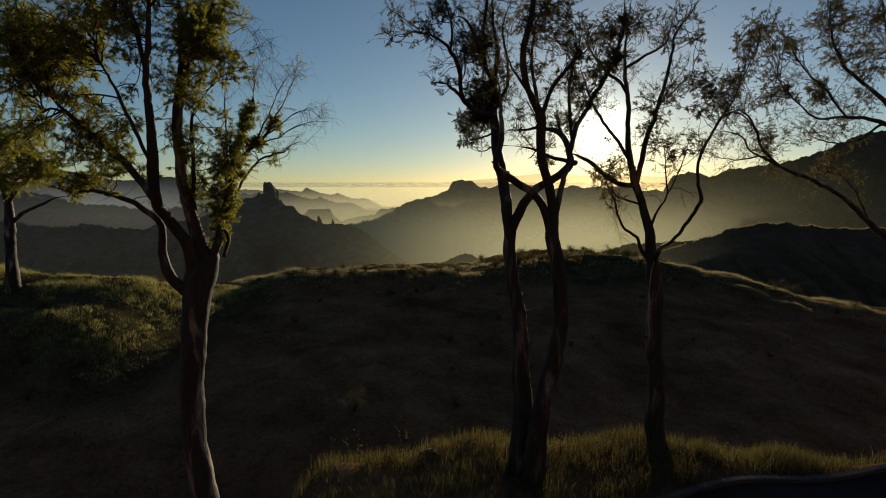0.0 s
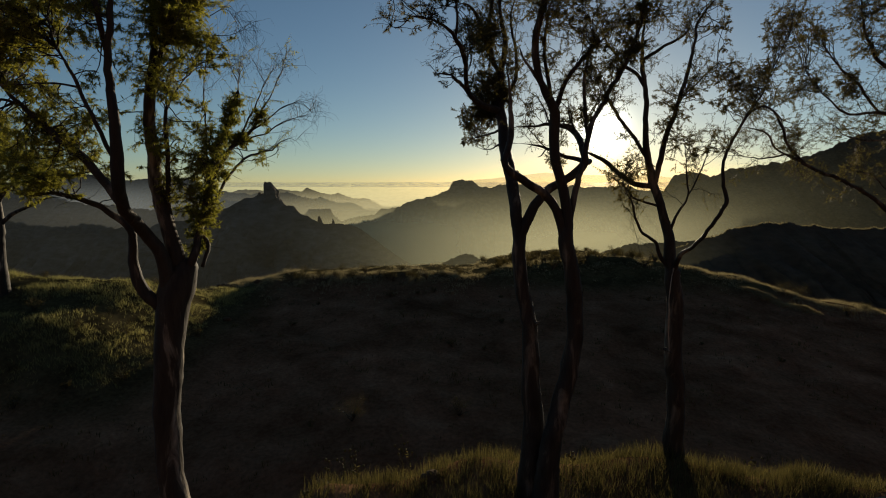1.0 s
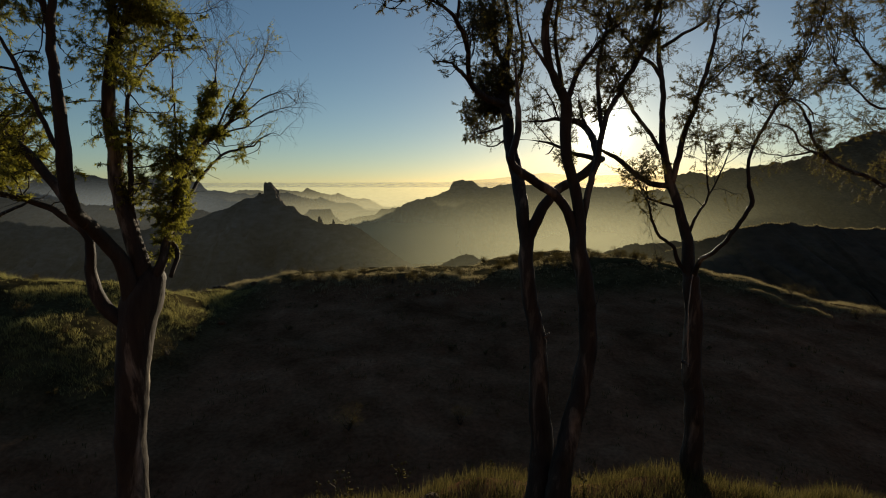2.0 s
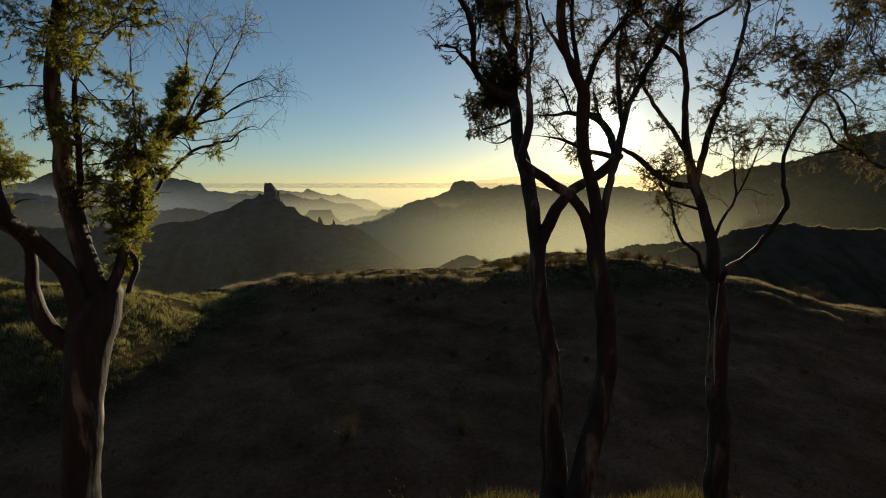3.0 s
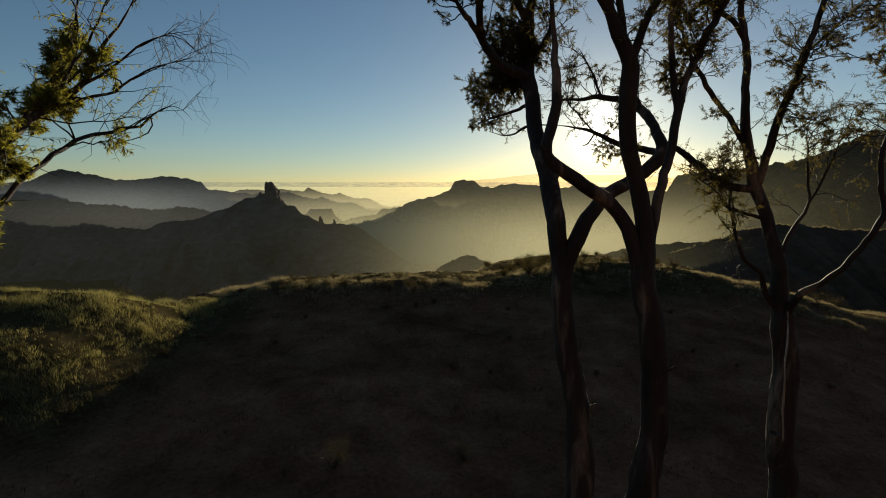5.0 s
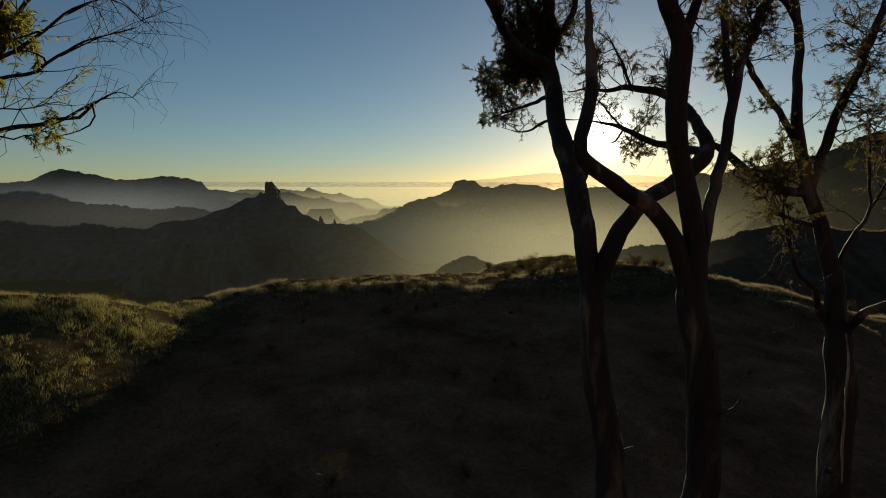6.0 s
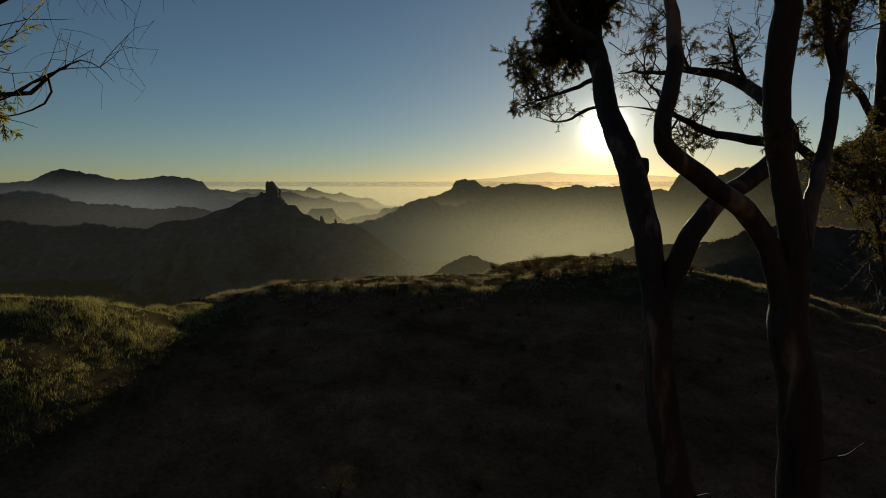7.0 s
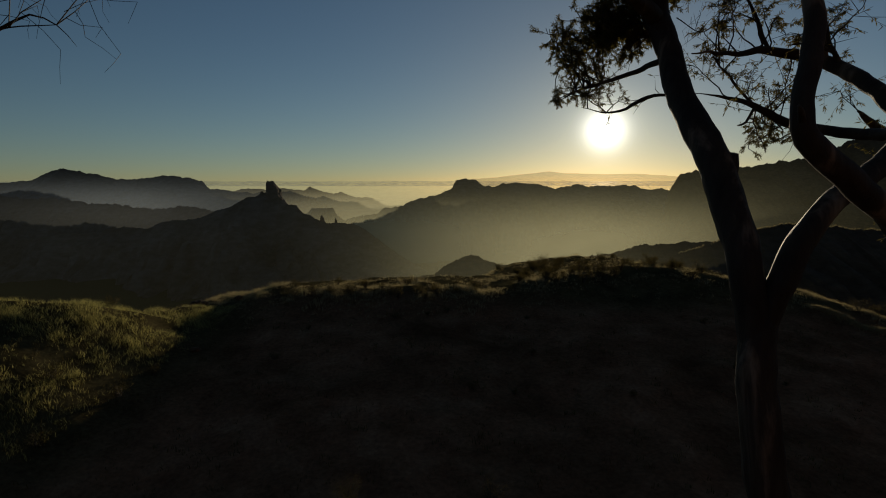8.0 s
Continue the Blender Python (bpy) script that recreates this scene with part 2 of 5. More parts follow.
def along(points, v):
    """Smooth height along a line of (place, height) stations."""
    if v <= points[0][0]:
        return points[0][1]
    for (a, p), (b, q) in zip(points, points[1:]):
        if v <= b:
            return p + (q - p) * smooth01(a, b, v)
    return points[-1][1]


def straight(points, v):
    for (a, p), (b, q) in zip(points, points[1:]):
        if v <= b:
            return p + (q - p) * (v - a) / (b - a)
    return points[-1][1]


# ---- ground ----
CREST_Y = [(-70, 50), (-25, 58), (0, 58), (18, 66), (30, 62), (45, 55), (90, 50)]
CREST_Z = [(-60, -3.0), (-40, -4.0), (-27, -5.2), (-23, -4.6), (-17, -3.6), (-10, -3.1), (-2, -2.9), (4, -3.45), (10, -3.15), (16, -2.9), (22, -2.5), (28, -3.0), (34, -4.2), (42, -6.2), (50, -7.6), (90, -12.0)]
ROAD_EDGE = [(-40, -9.0), (-14, 2.4), (-8, 4.8), (-4, 7.2), (0, 9.9), (5, 12.6), (8.5, 13.6), (12.5, 14.3), (22, 14.8), (40, 12.5)]


def bank_lip(x):
    """How far out the bank with the trees reaches."""
    return 15.9 - 0.19 * abs(min(14.0, max(-8.0, x)) - 4) + 0.25 * math.sin(x * 1.3)


def ground_height(x, y):
    yc, zc = along(CREST_Y, x), along(CREST_Z, x)
    floor = -5.7 - 1.0 * smooth01(-22, -14, x) - 0.12 * max(0, x - 10)
    # the slope that rises to the crest, and the fall to the valley behind it
    if y < yc:
        z = floor + (zc - 0.9 - floor) * min(1.0, max(0.0, (y - 24) / (yc - 24))) + 0.9 * smooth01(yc - 7, yc, y)
    else:
        # a level top behind the crest, then the fall
        top = min(y - yc, 17 * smooth01(0, 8, x) * (1 - smooth01(24, 34, x)))
        d = y - yc - top
        z = (zc - 0.012 * d * d if d < 18 else zc - 3.9 - 0.43 * (d - 18)) - 0.11 * top
        z = max(z, -260 - 0.004 * d)
    # grassy shoulder on the left
    z += (4.1 + 0.8 * smooth01(36, 44, y)) * smooth01(-18, -27.5, x) * smooth01(26.3, 37, y) * (1 - smooth01(43, 60, y))
    z -= 6.0 * smooth01(45, 54, y) * smooth01(-25, -30, x)
    z -= 0.2 * max(0.0, 26 - y) * (1 - smooth01(-16, -24, x))
    meadow = smooth01(-17, -23, x) * smooth01(26, 30, y) * (1 - smooth01(58, 66, y))
    z += 0.34 * meadow * fbm(x * 0.07, y * 0.3, 12.0, 3)
    top = smooth01(yc - 3, yc + 2, y) * (1 - smooth01(yc + 20, yc + 30, y)) * smooth01(-30, 0, x)
    z += 0.28 * top * fbm(x * 0.22, y * 0.22, 17.0, 3)
    # a low bank below the crest that catches the sun
    a = min(1.0, max(0.0, ((x - 32.5) * 3.8 - (y - 57.3) * 5.8) / 48.1))
    off = math.hypot(x - 32.5 - 3.8 * a, y - 57.3 + 5.8 * a)
    z += (0.75 + 0.2 * math.sin(9 * a)) * math.exp(-(off / 1.0) ** 2) if off < 4 else 0.0
    # the bank with the trees and the road verge
    edge = straight(ROAD_EDGE, max(-40.0, x))
    inner = smooth01(-7.8, -3.2, x + 0.25 * (y - 15))
    lip = bank_lip(x)
    bank = max(inner * (1 - smooth01(lip, lip + 8, y)), 1 - smooth01(edge + 0.3, edge + 4.0, y))
    z += (-0.95 + 0.15 * math.sin(x * 0.9 + 1) - z) * bank
    # unseen mountainside added behind to block the back sky; the road is cut into it
    foot = edge - 7
    if y < foot:
        z += 0.85 * min(foot - y, 260) * smooth01(foot, foot - 6, y)
    elif y < edge - 0.3:
        z -= 0.25 * smooth01(edge - 0.3, edge - 0.7, y) * smooth01(foot, foot + 1.2, y)
    r = math.hypot(x, y)
    amp = 0.35 * smooth01(14, 60, r)
    flat = smooth01(-0.5, 1.5, y - edge) if y > foot else 1.0
    z += flat * (amp * fbm(x * 0.08, y * 0.08) + (0.10 + 0.12 * smooth01(20, 50, r)) * fbm(x * 0.5, y * 0.5, 3.0))
    if r > 150:
        z += 14 * smooth01(150, 900, r) * fbm(x * 0.004, y * 0.004, 8.0, 6)
    return z


def build_ground():
    nx, ny = 300, 330
    xs = [9.0 * math.sinh(7.0 * (2 * i / nx - 1)) for i in range(nx + 1)]
    ys = [6.0 + 10.0 * math.sinh(-2.2 + 9.1 * j / ny) for j in range(ny + 1)]
    verts = [(x, y, ground_height(x, y)) for y in ys for x in xs]
    w = nx + 1
    faces = [(j * w + i, j * w + i + 1, (j + 1) * w + i + 1, (j + 1) * w + i) for j in range(ny) for i in range(nx)]
    tagged(mesh_object("ground", verts, faces, GROUND), "dark dry hillside falling into a wide valley", "ground", kind="structure")


build_ground()


# ---- mountains and distance ----
def ridge(name, y, crest, slope, foot, mat, rough, label, seed, gully=1.0, swept=0.0):
    """A mountain ridge across the view: crest stations (x, z) at distance y, sides falling at that slope down to the foot."""
    x0, x1 = crest[0][0], crest[-1][0]
    n = 420
    rows = [-1.0, -0.9, -0.8, -0.71, -0.62, -0.55, -0.48, -0.42, -0.36, -0.31, -0.26, -0.22, -0.18, -0.15, -0.12, -0.09, -0.065, -0.04, -0.02, 0.0, 0.03, 0.1, 0.25, 0.5, 1.0]
    verts = []
    size = (x1 - x0) / 14
    for i in range(n + 1):
        x = x0 + (x1 - x0) * i / n
        zc = straight(crest, x) + 1.5 * rough * noise.fractal(Vector((x / size * 3.0, seed, 0)), 0.55, 2.1, 8)
        drop = max(1.0, zc - foot)
        for r in rows:
            d = abs(r) * drop / slope
            spur = gully * drop * 0.17 * noise.fractal(Vector((x / size * 1.6 + r * 0.7, r * 2.0, seed)), 0.65, 2.1, 7) * min(1.0, (3 * abs(r)) ** 1.6)
            # spurs stay below the crest
            zz = min(zc - drop * abs(r) ** 0.85 + spur, zc - 0.22 * drop * abs(r))
            verts.append((x + (0.25 * size * fbm(x / size, r * 2, seed + 5) * min(1, abs(r) * 3) if r < 0 else swept * size * (0.5 * min(1, r * 10) + r)), y + math.copysign(d, r), zz))
    w = len(rows)
    faces = [(i * w + j, (i + 1) * w + j, (i + 1) * w + j + 1, i * w + j + 1) for i in range(n) for j in range(w - 1)]
    return tagged(mesh_object(name, verts, faces, mat), label, "mountain", kind="structure")


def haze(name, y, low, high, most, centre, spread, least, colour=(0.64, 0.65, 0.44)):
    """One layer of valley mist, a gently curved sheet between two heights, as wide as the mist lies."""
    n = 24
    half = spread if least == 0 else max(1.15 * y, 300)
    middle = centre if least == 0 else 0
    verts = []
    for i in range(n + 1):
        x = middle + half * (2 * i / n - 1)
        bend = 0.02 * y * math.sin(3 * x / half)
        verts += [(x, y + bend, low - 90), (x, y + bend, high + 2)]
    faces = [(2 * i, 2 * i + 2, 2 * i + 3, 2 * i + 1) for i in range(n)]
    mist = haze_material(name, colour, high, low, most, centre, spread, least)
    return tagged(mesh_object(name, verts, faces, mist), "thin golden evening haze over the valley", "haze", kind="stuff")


ridge("island", 4900, [(83, -51), (447, -30), (603, -9), (810, 11), (939, 27), (1070, 11), (1434, 1), (1745, 6), (2058, -15), (2320, -51)], 1.0, -150, FAR_LAND, 1.5, "faint distant island above the clouds", 3.1, 1.0)
ridge("mountain_far", 3250, [(-1572, -113), (-1329, -107), (-1224, -82), (-1155, -79), (-1086, -96), (-999, -82), (-930, -86), (-872, -93), (-830, -72), (-789, -86), (-758, -103), (-706, -110), (-672, -113), (-644, -100), (-610, -120), (-534, -134), (-464, -138), (-413, -165), (-327, -207), (-153, -277)], 0.7, -260, ROCK, 4, "pale jagged far mountain ridge", 9.3, 1.0)
ridge("mountain_west", 2700, [(-2970, -64), (-2681, -50), (-2249, -36), (-2104, -25), (-2028, 18), (-1955, 35), (-1814, 12), (-1744, -2), (-1674, -22), (-1559, -19), (-1472, -7), (-1386, 1), (-1287, -19), (-1238, -27), (-1201, -67), (-1047, -84), (-961, -96), (-761, -136), (-474, -194)], 0.6, -300, ROCK, 4, "hazy blue-grey mountain with flat summits", 1.7, 1.0)
ridge("mountain_far_spur", 2900, [(-1095, -122), (-970, -100), (-902, -88), (-840, -94), (-770, -116), (-706, -140), (-633, -178), (-541, -221), (-448, -258)], 0.6, -290, ROCK, 4, "hazy spur below the far ridge", 4.4, 1.0)
ridge("mesa_table", 2450, [(-694, -207), (-640, -170), (-624, -151), (-524, -149), (-509, -180), (-458, -222)], 0.9, -260, ROCK, 2, "small flat-topped hill in valley haze", 6.1, 1.0)
ridge("mountain_mesa", 2200, [(-530, -232), (-434, -190), (-387, -171), (-339, -166), (-287, -156), (-256, -133), (-198, -128), (-127, -100), (-80, -88), (-45, -84), (-9, -65), (21, -56), (40, -21), (72, -14), (121, -19), (159, -44), (201, -49), (236, -32), (283, -30), (376, -35), (435, -53), (529, -39), (646, -44), (727, -42), (774, -39), (810, -58), (892, -53), (999, -74), (1283, -109)], 0.55, -330, ROCK, 4, "hazy mountain with a flat rocky summit", 14.9, 1.5)
ridge("mountain_toe", 1900, [(-457, -175), (-396, -167), (-363, -157), (-338, -152), (-318, -144), (-289, -140), (-269, -146), (-245, -152), (-204, -171), (-151, -200), (-70, -241)], 0.6, -300, ROCK, 3, "dark foothill below the flat summit", 12.2, 1.0)
ridge("mountain_south", 1950, [(-2167, -55), (-1837, -65), (-1506, -82), (-1443, -80), (-1320, -100), (-1217, -104), (-1135, -119), (-1041, -119), (-967, -111), (-864, -125), (-698, -148), (-469, -184), (-303, -232)], 0.6, -300, ROCK, 5, "grey mountain spur with eroded flanks", 7.7, 1.5)
ridge("mountain_rock", 1500, [(-1755, -188), (-1365, -177), (-1269, -182), (-1138, -169), (-1088, -161), (-991, -159), (-958, -146), (-917, -141), (-877, -146), (-853, -149), (-812, -130), (-779, -122), (-755, -125), (-706, -117), (-648, -95), (-608, -85), (-583, -69), (-563, -56), (-534, -53), (-510, -44), (-462, -59), (-447, -77), (-423, -82), (-408, -101), (-376, -114), (-341, -130), (-296, -133), (-264, -133), (-232, -146), (-197, -175), (-136, -221), (-7, -301)], 0.6, -300, ROCK, 3, "dark mountain rising to a rock pillar", 2.2, 1.4)
ridge("mountain_east", 950, [(360, -209), (376, -125), (386, -53), (391, -28), (398, -13), (409, 5), (424, 11), (454, 11), (477, 5), (519, 19), (558, 24), (618, 32), (667, 47), (714, 70), (743, 81), (780, 85), (908, 110), (1104, 125), (1400, 130)], 0.5, -200, ROCK_NEAR, 3, "dark cliffed mountainside in shade", 5.9, 1.0, 1.0)
HILL_EAST = [(71, -30.3), (87, -26.0), (94, -23.6), (106, -20.0), (120, -15.0), (134, -11.9), (150, -13.5), (169, -14.7), (185, -14.7), (216, -13.1), (264, -13.5), (336, -18.3)]
ridge("hill_knoll", 300, [(-27, -51.4), (-8, -48.1), (2, -41.1), (8, -38.5), (13, -37.5), (19, -38.8), (25, -42.1), (38, -43.1), (64, -40.1), (90, -36.5), (106, -31.6), (128, -30.3), (167, -29.0), (206, -27.7)], 0.45, -60, ROCK_NEAR, 0.6, "dark rounded knoll below the hillside", 8.2, 1.0)
ridge("hill_east", 220, HILL_EAST, 0.35, -60, ROCK_NEAR, 0.7, "dark scrubby hill with a pale crest", 6.6, 1.0)
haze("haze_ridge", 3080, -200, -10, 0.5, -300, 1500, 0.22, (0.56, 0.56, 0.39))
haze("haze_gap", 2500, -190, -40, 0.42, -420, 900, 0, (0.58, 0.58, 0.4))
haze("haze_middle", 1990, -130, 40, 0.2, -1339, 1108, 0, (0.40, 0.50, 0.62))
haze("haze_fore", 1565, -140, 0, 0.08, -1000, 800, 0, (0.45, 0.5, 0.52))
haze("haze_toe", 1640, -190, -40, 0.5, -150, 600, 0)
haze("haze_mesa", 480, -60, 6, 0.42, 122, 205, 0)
# these two also veil the dark hills, standing in for lens glare
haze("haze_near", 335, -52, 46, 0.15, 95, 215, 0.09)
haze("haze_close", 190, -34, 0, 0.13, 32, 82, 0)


def cloud_sea():
    nx, ny = 260, 60
    verts = []
    for j in range(ny + 1):
        y = 4250 + 620 * j / ny
        for i in range(nx + 1):
            x = -5000 + 10000 * i / nx
            lump = abs(fbm(x * 0.006, y * 0.01, 2.0, 5))
            puff = 3.2 * lump + 0.8 * fbm(x * 0.02, y * 0.03, 5.0, 3)
            verts.append((x, y, -92 + 29 * j / ny + puff))
    w = nx + 1
    faces = [(j * w + i, j * w + i + 1, (j + 1) * w + i + 1, (j + 1) * w + i) for j in range(ny) for i in range(nx)]
    tagged(mesh_object("cloud_sea", verts, faces, CLOUD), "pale sea of clouds on the horizon", "clouds", kind="stuff")


cloud_sea()


# ---- trees ----
def curve_points(points, step):
    """Catmull-Rom through (x, y, z, r) stations, resampled, with a little wander."""
    p = [Vector(q) for q in points]
    p = [p[0] * 2 - p[1], *p, p[-1] * 2 - p[-2]]
    out = []
    for a, b, c, d in zip(p, p[1:], p[2:], p[3:]):
        n = max(2, int((c - b).length / step))
        for k in range(n):
            t = k / n
            out.append(0.5 * ((2 * b) + (c - a) * t + (2 * a - 5 * b + 4 * c - d) * t * t + (3 * b - a - 3 * c + d) * t ** 3))
    out.append(p[-2])
    return out


def tube(verts, faces, pts, sides, knobbly=0.0):
    """A tapered tube through (x, y, z, r) points, closed at its tip."""
    start = len(verts)
    ref = Vector((0.31, 0.87, 0.38))
    for k, q in enumerate(pts):
        here = Vector(q[:3])
        a, b = Vector(pts[max(0, k - 1)][:3]), Vector(pts[min(len(pts) - 1, k + 1)][:3])
        way = (b - a).normalized()
        u = way.cross(ref).normalized()
        v = way.cross(u)
        for s in range(sides):
            ang = 2 * math.pi * s / sides
            way2 = u * math.cos(ang) + v * math.sin(ang)
            r = max(0.001, q[3])
            if knobbly:
                r *= 1 + knobbly * noise.noise(here * 1.7 + way2 * 1.1) + 0.5 * knobbly * noise.noise(here * 5 + way2 * 2)
            verts.append(here + way2 * r)
    n = len(pts)
    for k in range(n - 1):
        for s in range(sides):
            s2 = (s + 1) % sides
            faces.append((start + k * sides + s, start + k * sides + s2, start + (k + 1) * sides + s2, start + (k + 1) * sides + s))
    faces.append(tuple(start + (n - 1) * sides + s for s in range(sides)))


def leaf(verts, faces, at, way, length, width, rng):
    """A narrow, slightly folded sickle leaf."""
    side = way.cross(Vector((rng.uniform(-1, 1), rng.uniform(-1, 1), rng.uniform(-1, 1)))).normalized()
    lift = way.cross(side)
    k = len(verts)
    verts += [at, at + way * length * 0.45 + side * width, at + way * length + lift * length * 0.15, at + way * length * 0.45 - side * width + lift * width * 0.6]
    faces.append((k, k + 1, k + 2, k + 3))


class Tree:
    """A tree with stem and limbs given by stations, and a crown grown in clumps."""

    def __init__(self, name, base, label, seed, lush=0.05, bark=None, leafage=None):
        self.root = new(name)
        self.root.matrix_basis = Matrix.Translation(base)
        tagged(self.root, label, "tree", "eucalyptus trees")
        self.rng = random.Random(seed)
        self.line = []
        self.lush = lush
        self.bark, self.leafage = bark or BARK, leafage or LEAF_DULL
        self.tv, self.tf, self.lv, self.lf = [], [], [], []

    def limb(self, points, name="limb", sides=10, knobbly=0.12, leafy=True, taper=True, bare_to=0.0):
        if self.line and name != "trunk":
            # grows out of the wood that is nearest to its foot
            foot = Vector(points[0][:3])
            q = min(self.line, key=lambda q: (Vector(q[:3]) - foot).length)
            if (Vector(q[:3]) - foot).length < 0.6:
                points = [(*q[:3], min(points[0][3], q[3] * 0.95)), *points[1:]]
        pts = curve_points(points, 0.09)
        rng = self.rng
        off = Vector((rng.uniform(0, 50), rng.uniform(0, 50), 0))
        for k, q in enumerate(pts):
            hold = min(1.0, k / 5, (len(pts) - 1 - k) / 5 + 0.3)
            v = Vector(q[:3])
            shift = noise.noise_vector(v * 1.3 + off) * 0.045 + noise.noise_vector(v * 4.5 + off) * (0.016 if q[3] > 0.08 else 0.03)
            for a in range(3):
                q[a] += shift[a] * hold
        if taper and name != "trunk":
            # thins out towards its tip
            n = len(pts)
            for k in range(int(n * 0.6), n):
                pts[k][3] *= 1 - 0.8 * max(0.0, (k - n * 0.6) / (n * 0.4)) ** 1.5
        if name == "trunk":
            # rounded where the limbs part
            end, r = Vector(pts[-1][:3]), pts[-1][3]
            way = (end - Vector(pts[-3][:3])).normalized()
            pts += [Vector((*(end + way * r * a), r * b)) for a, b in ((0.25, 0.95), (0.5, 0.8), (0.7, 0.55), (0.8, 0.2))]
        verts, faces = [], []
        tube(verts, faces, pts, sides if pts[0][3] > 0.035 else 7, knobbly)
        ob = child(mesh_object(name, verts, faces, self.bark), self.root)
        self.line += [q for q in pts if q[3] < 0.3]
        # side twigs and boughs on the thin outer part
        for k, (q, q2) in enumerate(zip(pts[2:], pts[3:])):
            if q[3] > 0.075 or k < bare_to * len(pts):
                continue
            start = Vector(q[:3])
            way = (Vector(q2[:3]) - start).normalized()
            if rng.random() < 0.12:
                side = Vector((rng.gauss(0, 1), rng.gauss(0, 1), rng.gauss(0.15, 0.8))).normalized()
                self.shoot(start, (way * 0.6 + side).normalized(), rng.uniform(0.2, 0.75), 0.006, rng.choice((0, 6, 10)) if leafy else 0, 0.07)
            if leafy and q[3] < 0.065 and rng.random() < self.lush:
                side = (way * 0.8 + Vector((rng.gauss(0, 1), rng.gauss(0, 1), rng.gauss(0.25, 0.8))).normalized()).normalized()
                bough = self.crooked(start, start + side * rng.uniform(0.4, 1.15), 0.010, 0.003, 0.2)
                for _ in range(9):
                    m = Vector(rng.choice(bough[len(bough) // 3:])[:3])
                    out = (side * 0.6 + Vector((rng.gauss(0, 0.7), rng.gauss(0, 0.7), rng.gauss(0.1, 0.7)))).normalized()
                    tw = self.shoot(m, out, rng.uniform(0.2, 0.6), 0.0045, rng.choice((3, 8, 14, 20, 26)), 0.05)
                    m2 = Vector(tw[len(tw) // 2][:3])
                    self.shoot(m2, (out * 0.4 + Vector((rng.gauss(0, 0.7), rng.gauss(0, 0.7), rng.gauss(-0.2, 0.7)))).normalized(), rng.uniform(0.12, 0.4), 0.003, rng.choice((0, 8, 14)), 0.05)
        return ob

    def crooked(self, start, goal, r0, r1, kink=0.22):
        """A branchlet that makes its crooked way from start to goal."""
        rng = self.rng
        here, goal = Vector(start), Vector(goal)
        span = (goal - here).length
        n = max(4, int(span / (0.10 if r0 > 0.006 else 0.08)))
        step = span / n
        way = (goal - here).normalized() + Vector((rng.gauss(0, 1), rng.gauss(0, 1), rng.gauss(0.3, 1))) * 0.25
        pts = [(*here, r0)]
        for k in range(n):
            aim = (goal - here).normalized()
            way = (way.normalized() * 0.65 + aim * 0.45 + Vector((rng.gauss(0, 1), rng.gauss(0, 1), rng.gauss(0, 1))) * kink).normalized()
            here = here + way * step * 1.05
            pts.append((*here, r0 + (r1 - r0) * (k + 1) / n))
        tube(self.tv, self.tf, pts if r0 > 0.006 else [*pts[:-1:2], pts[-1]], 5 if r0 > 0.008 else 3)
        return pts

    def shoot(self, start, way, length, r, leaves, size):
        """A fine shoot with narrow leaves hanging along its outer part."""
        rng = self.rng
        pts = self.crooked(start, Vector(start) + way * length, r, 0.0018, 0.15)
        tail = pts[len(pts) // 3:]
        for _ in range(leaves):
            a, b = rng.choice(list(zip(tail, tail[1:])))
            spot = Vector(a[:3]).lerp(Vector(b[:3]), rng.random())
            d = (way * 0.55 + Vector((rng.gauss(0, 0.65), rng.gauss(0, 0.65), rng.gauss(-0.5, 0.55)))).normalized()
            leaf(self.lv, self.lf, spot, d, size * rng.uniform(0.8, 1.8), size * rng.uniform(0.09, 0.15), rng)
        return pts

    def clump(self, x, y, z, rx, rz, shoots, leaves=16, size=0.11, ry=None):
        """Leafy boughs round (x, y, z): branchlets from the nearest limb, shoots on them, tufts of leaves at the tips."""
        rng = self.rng
        c = Vector((x, y, z))
        near = sorted(self.line, key=lambda q: (Vector(q[:3]) - c).length)[:14]
        ry = ry or rx
        reach = min(rx, rz)
        boughs = max(3, shoots // 4)
        for _ in range(boughs):
            d = Vector((rng.gauss(0, 1), rng.gauss(0, 1), rng.gauss(0, 1))).normalized() * rng.random() ** 0.5 * 0.8
            goal = c + Vector((d.x * rx, d.y * ry, d.z * rz))
            start = Vector(rng.choice(near)[:3])
            bough = self.crooked(start, goal, 0.011, 0.005)
            for _ in range(max(3, shoots // boughs)):
                m = Vector(rng.choice(bough[len(bough) // 2:])[:3])
                out = (m - c) / max(0.05, (m - c).length) * 0.5 + Vector((rng.gauss(0, 0.8), rng.gauss(0, 0.8), rng.gauss(0.15, 0.8)))
                pts = self.shoot(m, out.normalized(), max(0.14, reach * rng.uniform(0.3, 0.75)), 0.0045, leaves, size)
                m2 = Vector(pts[len(pts) // 2][:3])
                self.shoot(m2, Vector((rng.gauss(0, 1), rng.gauss(0, 1), rng.gauss(-0.1, 1))).normalized(), max(0.1, reach * rng.uniform(0.2, 0.45)), 0.003, leaves * 2 // 3, size)

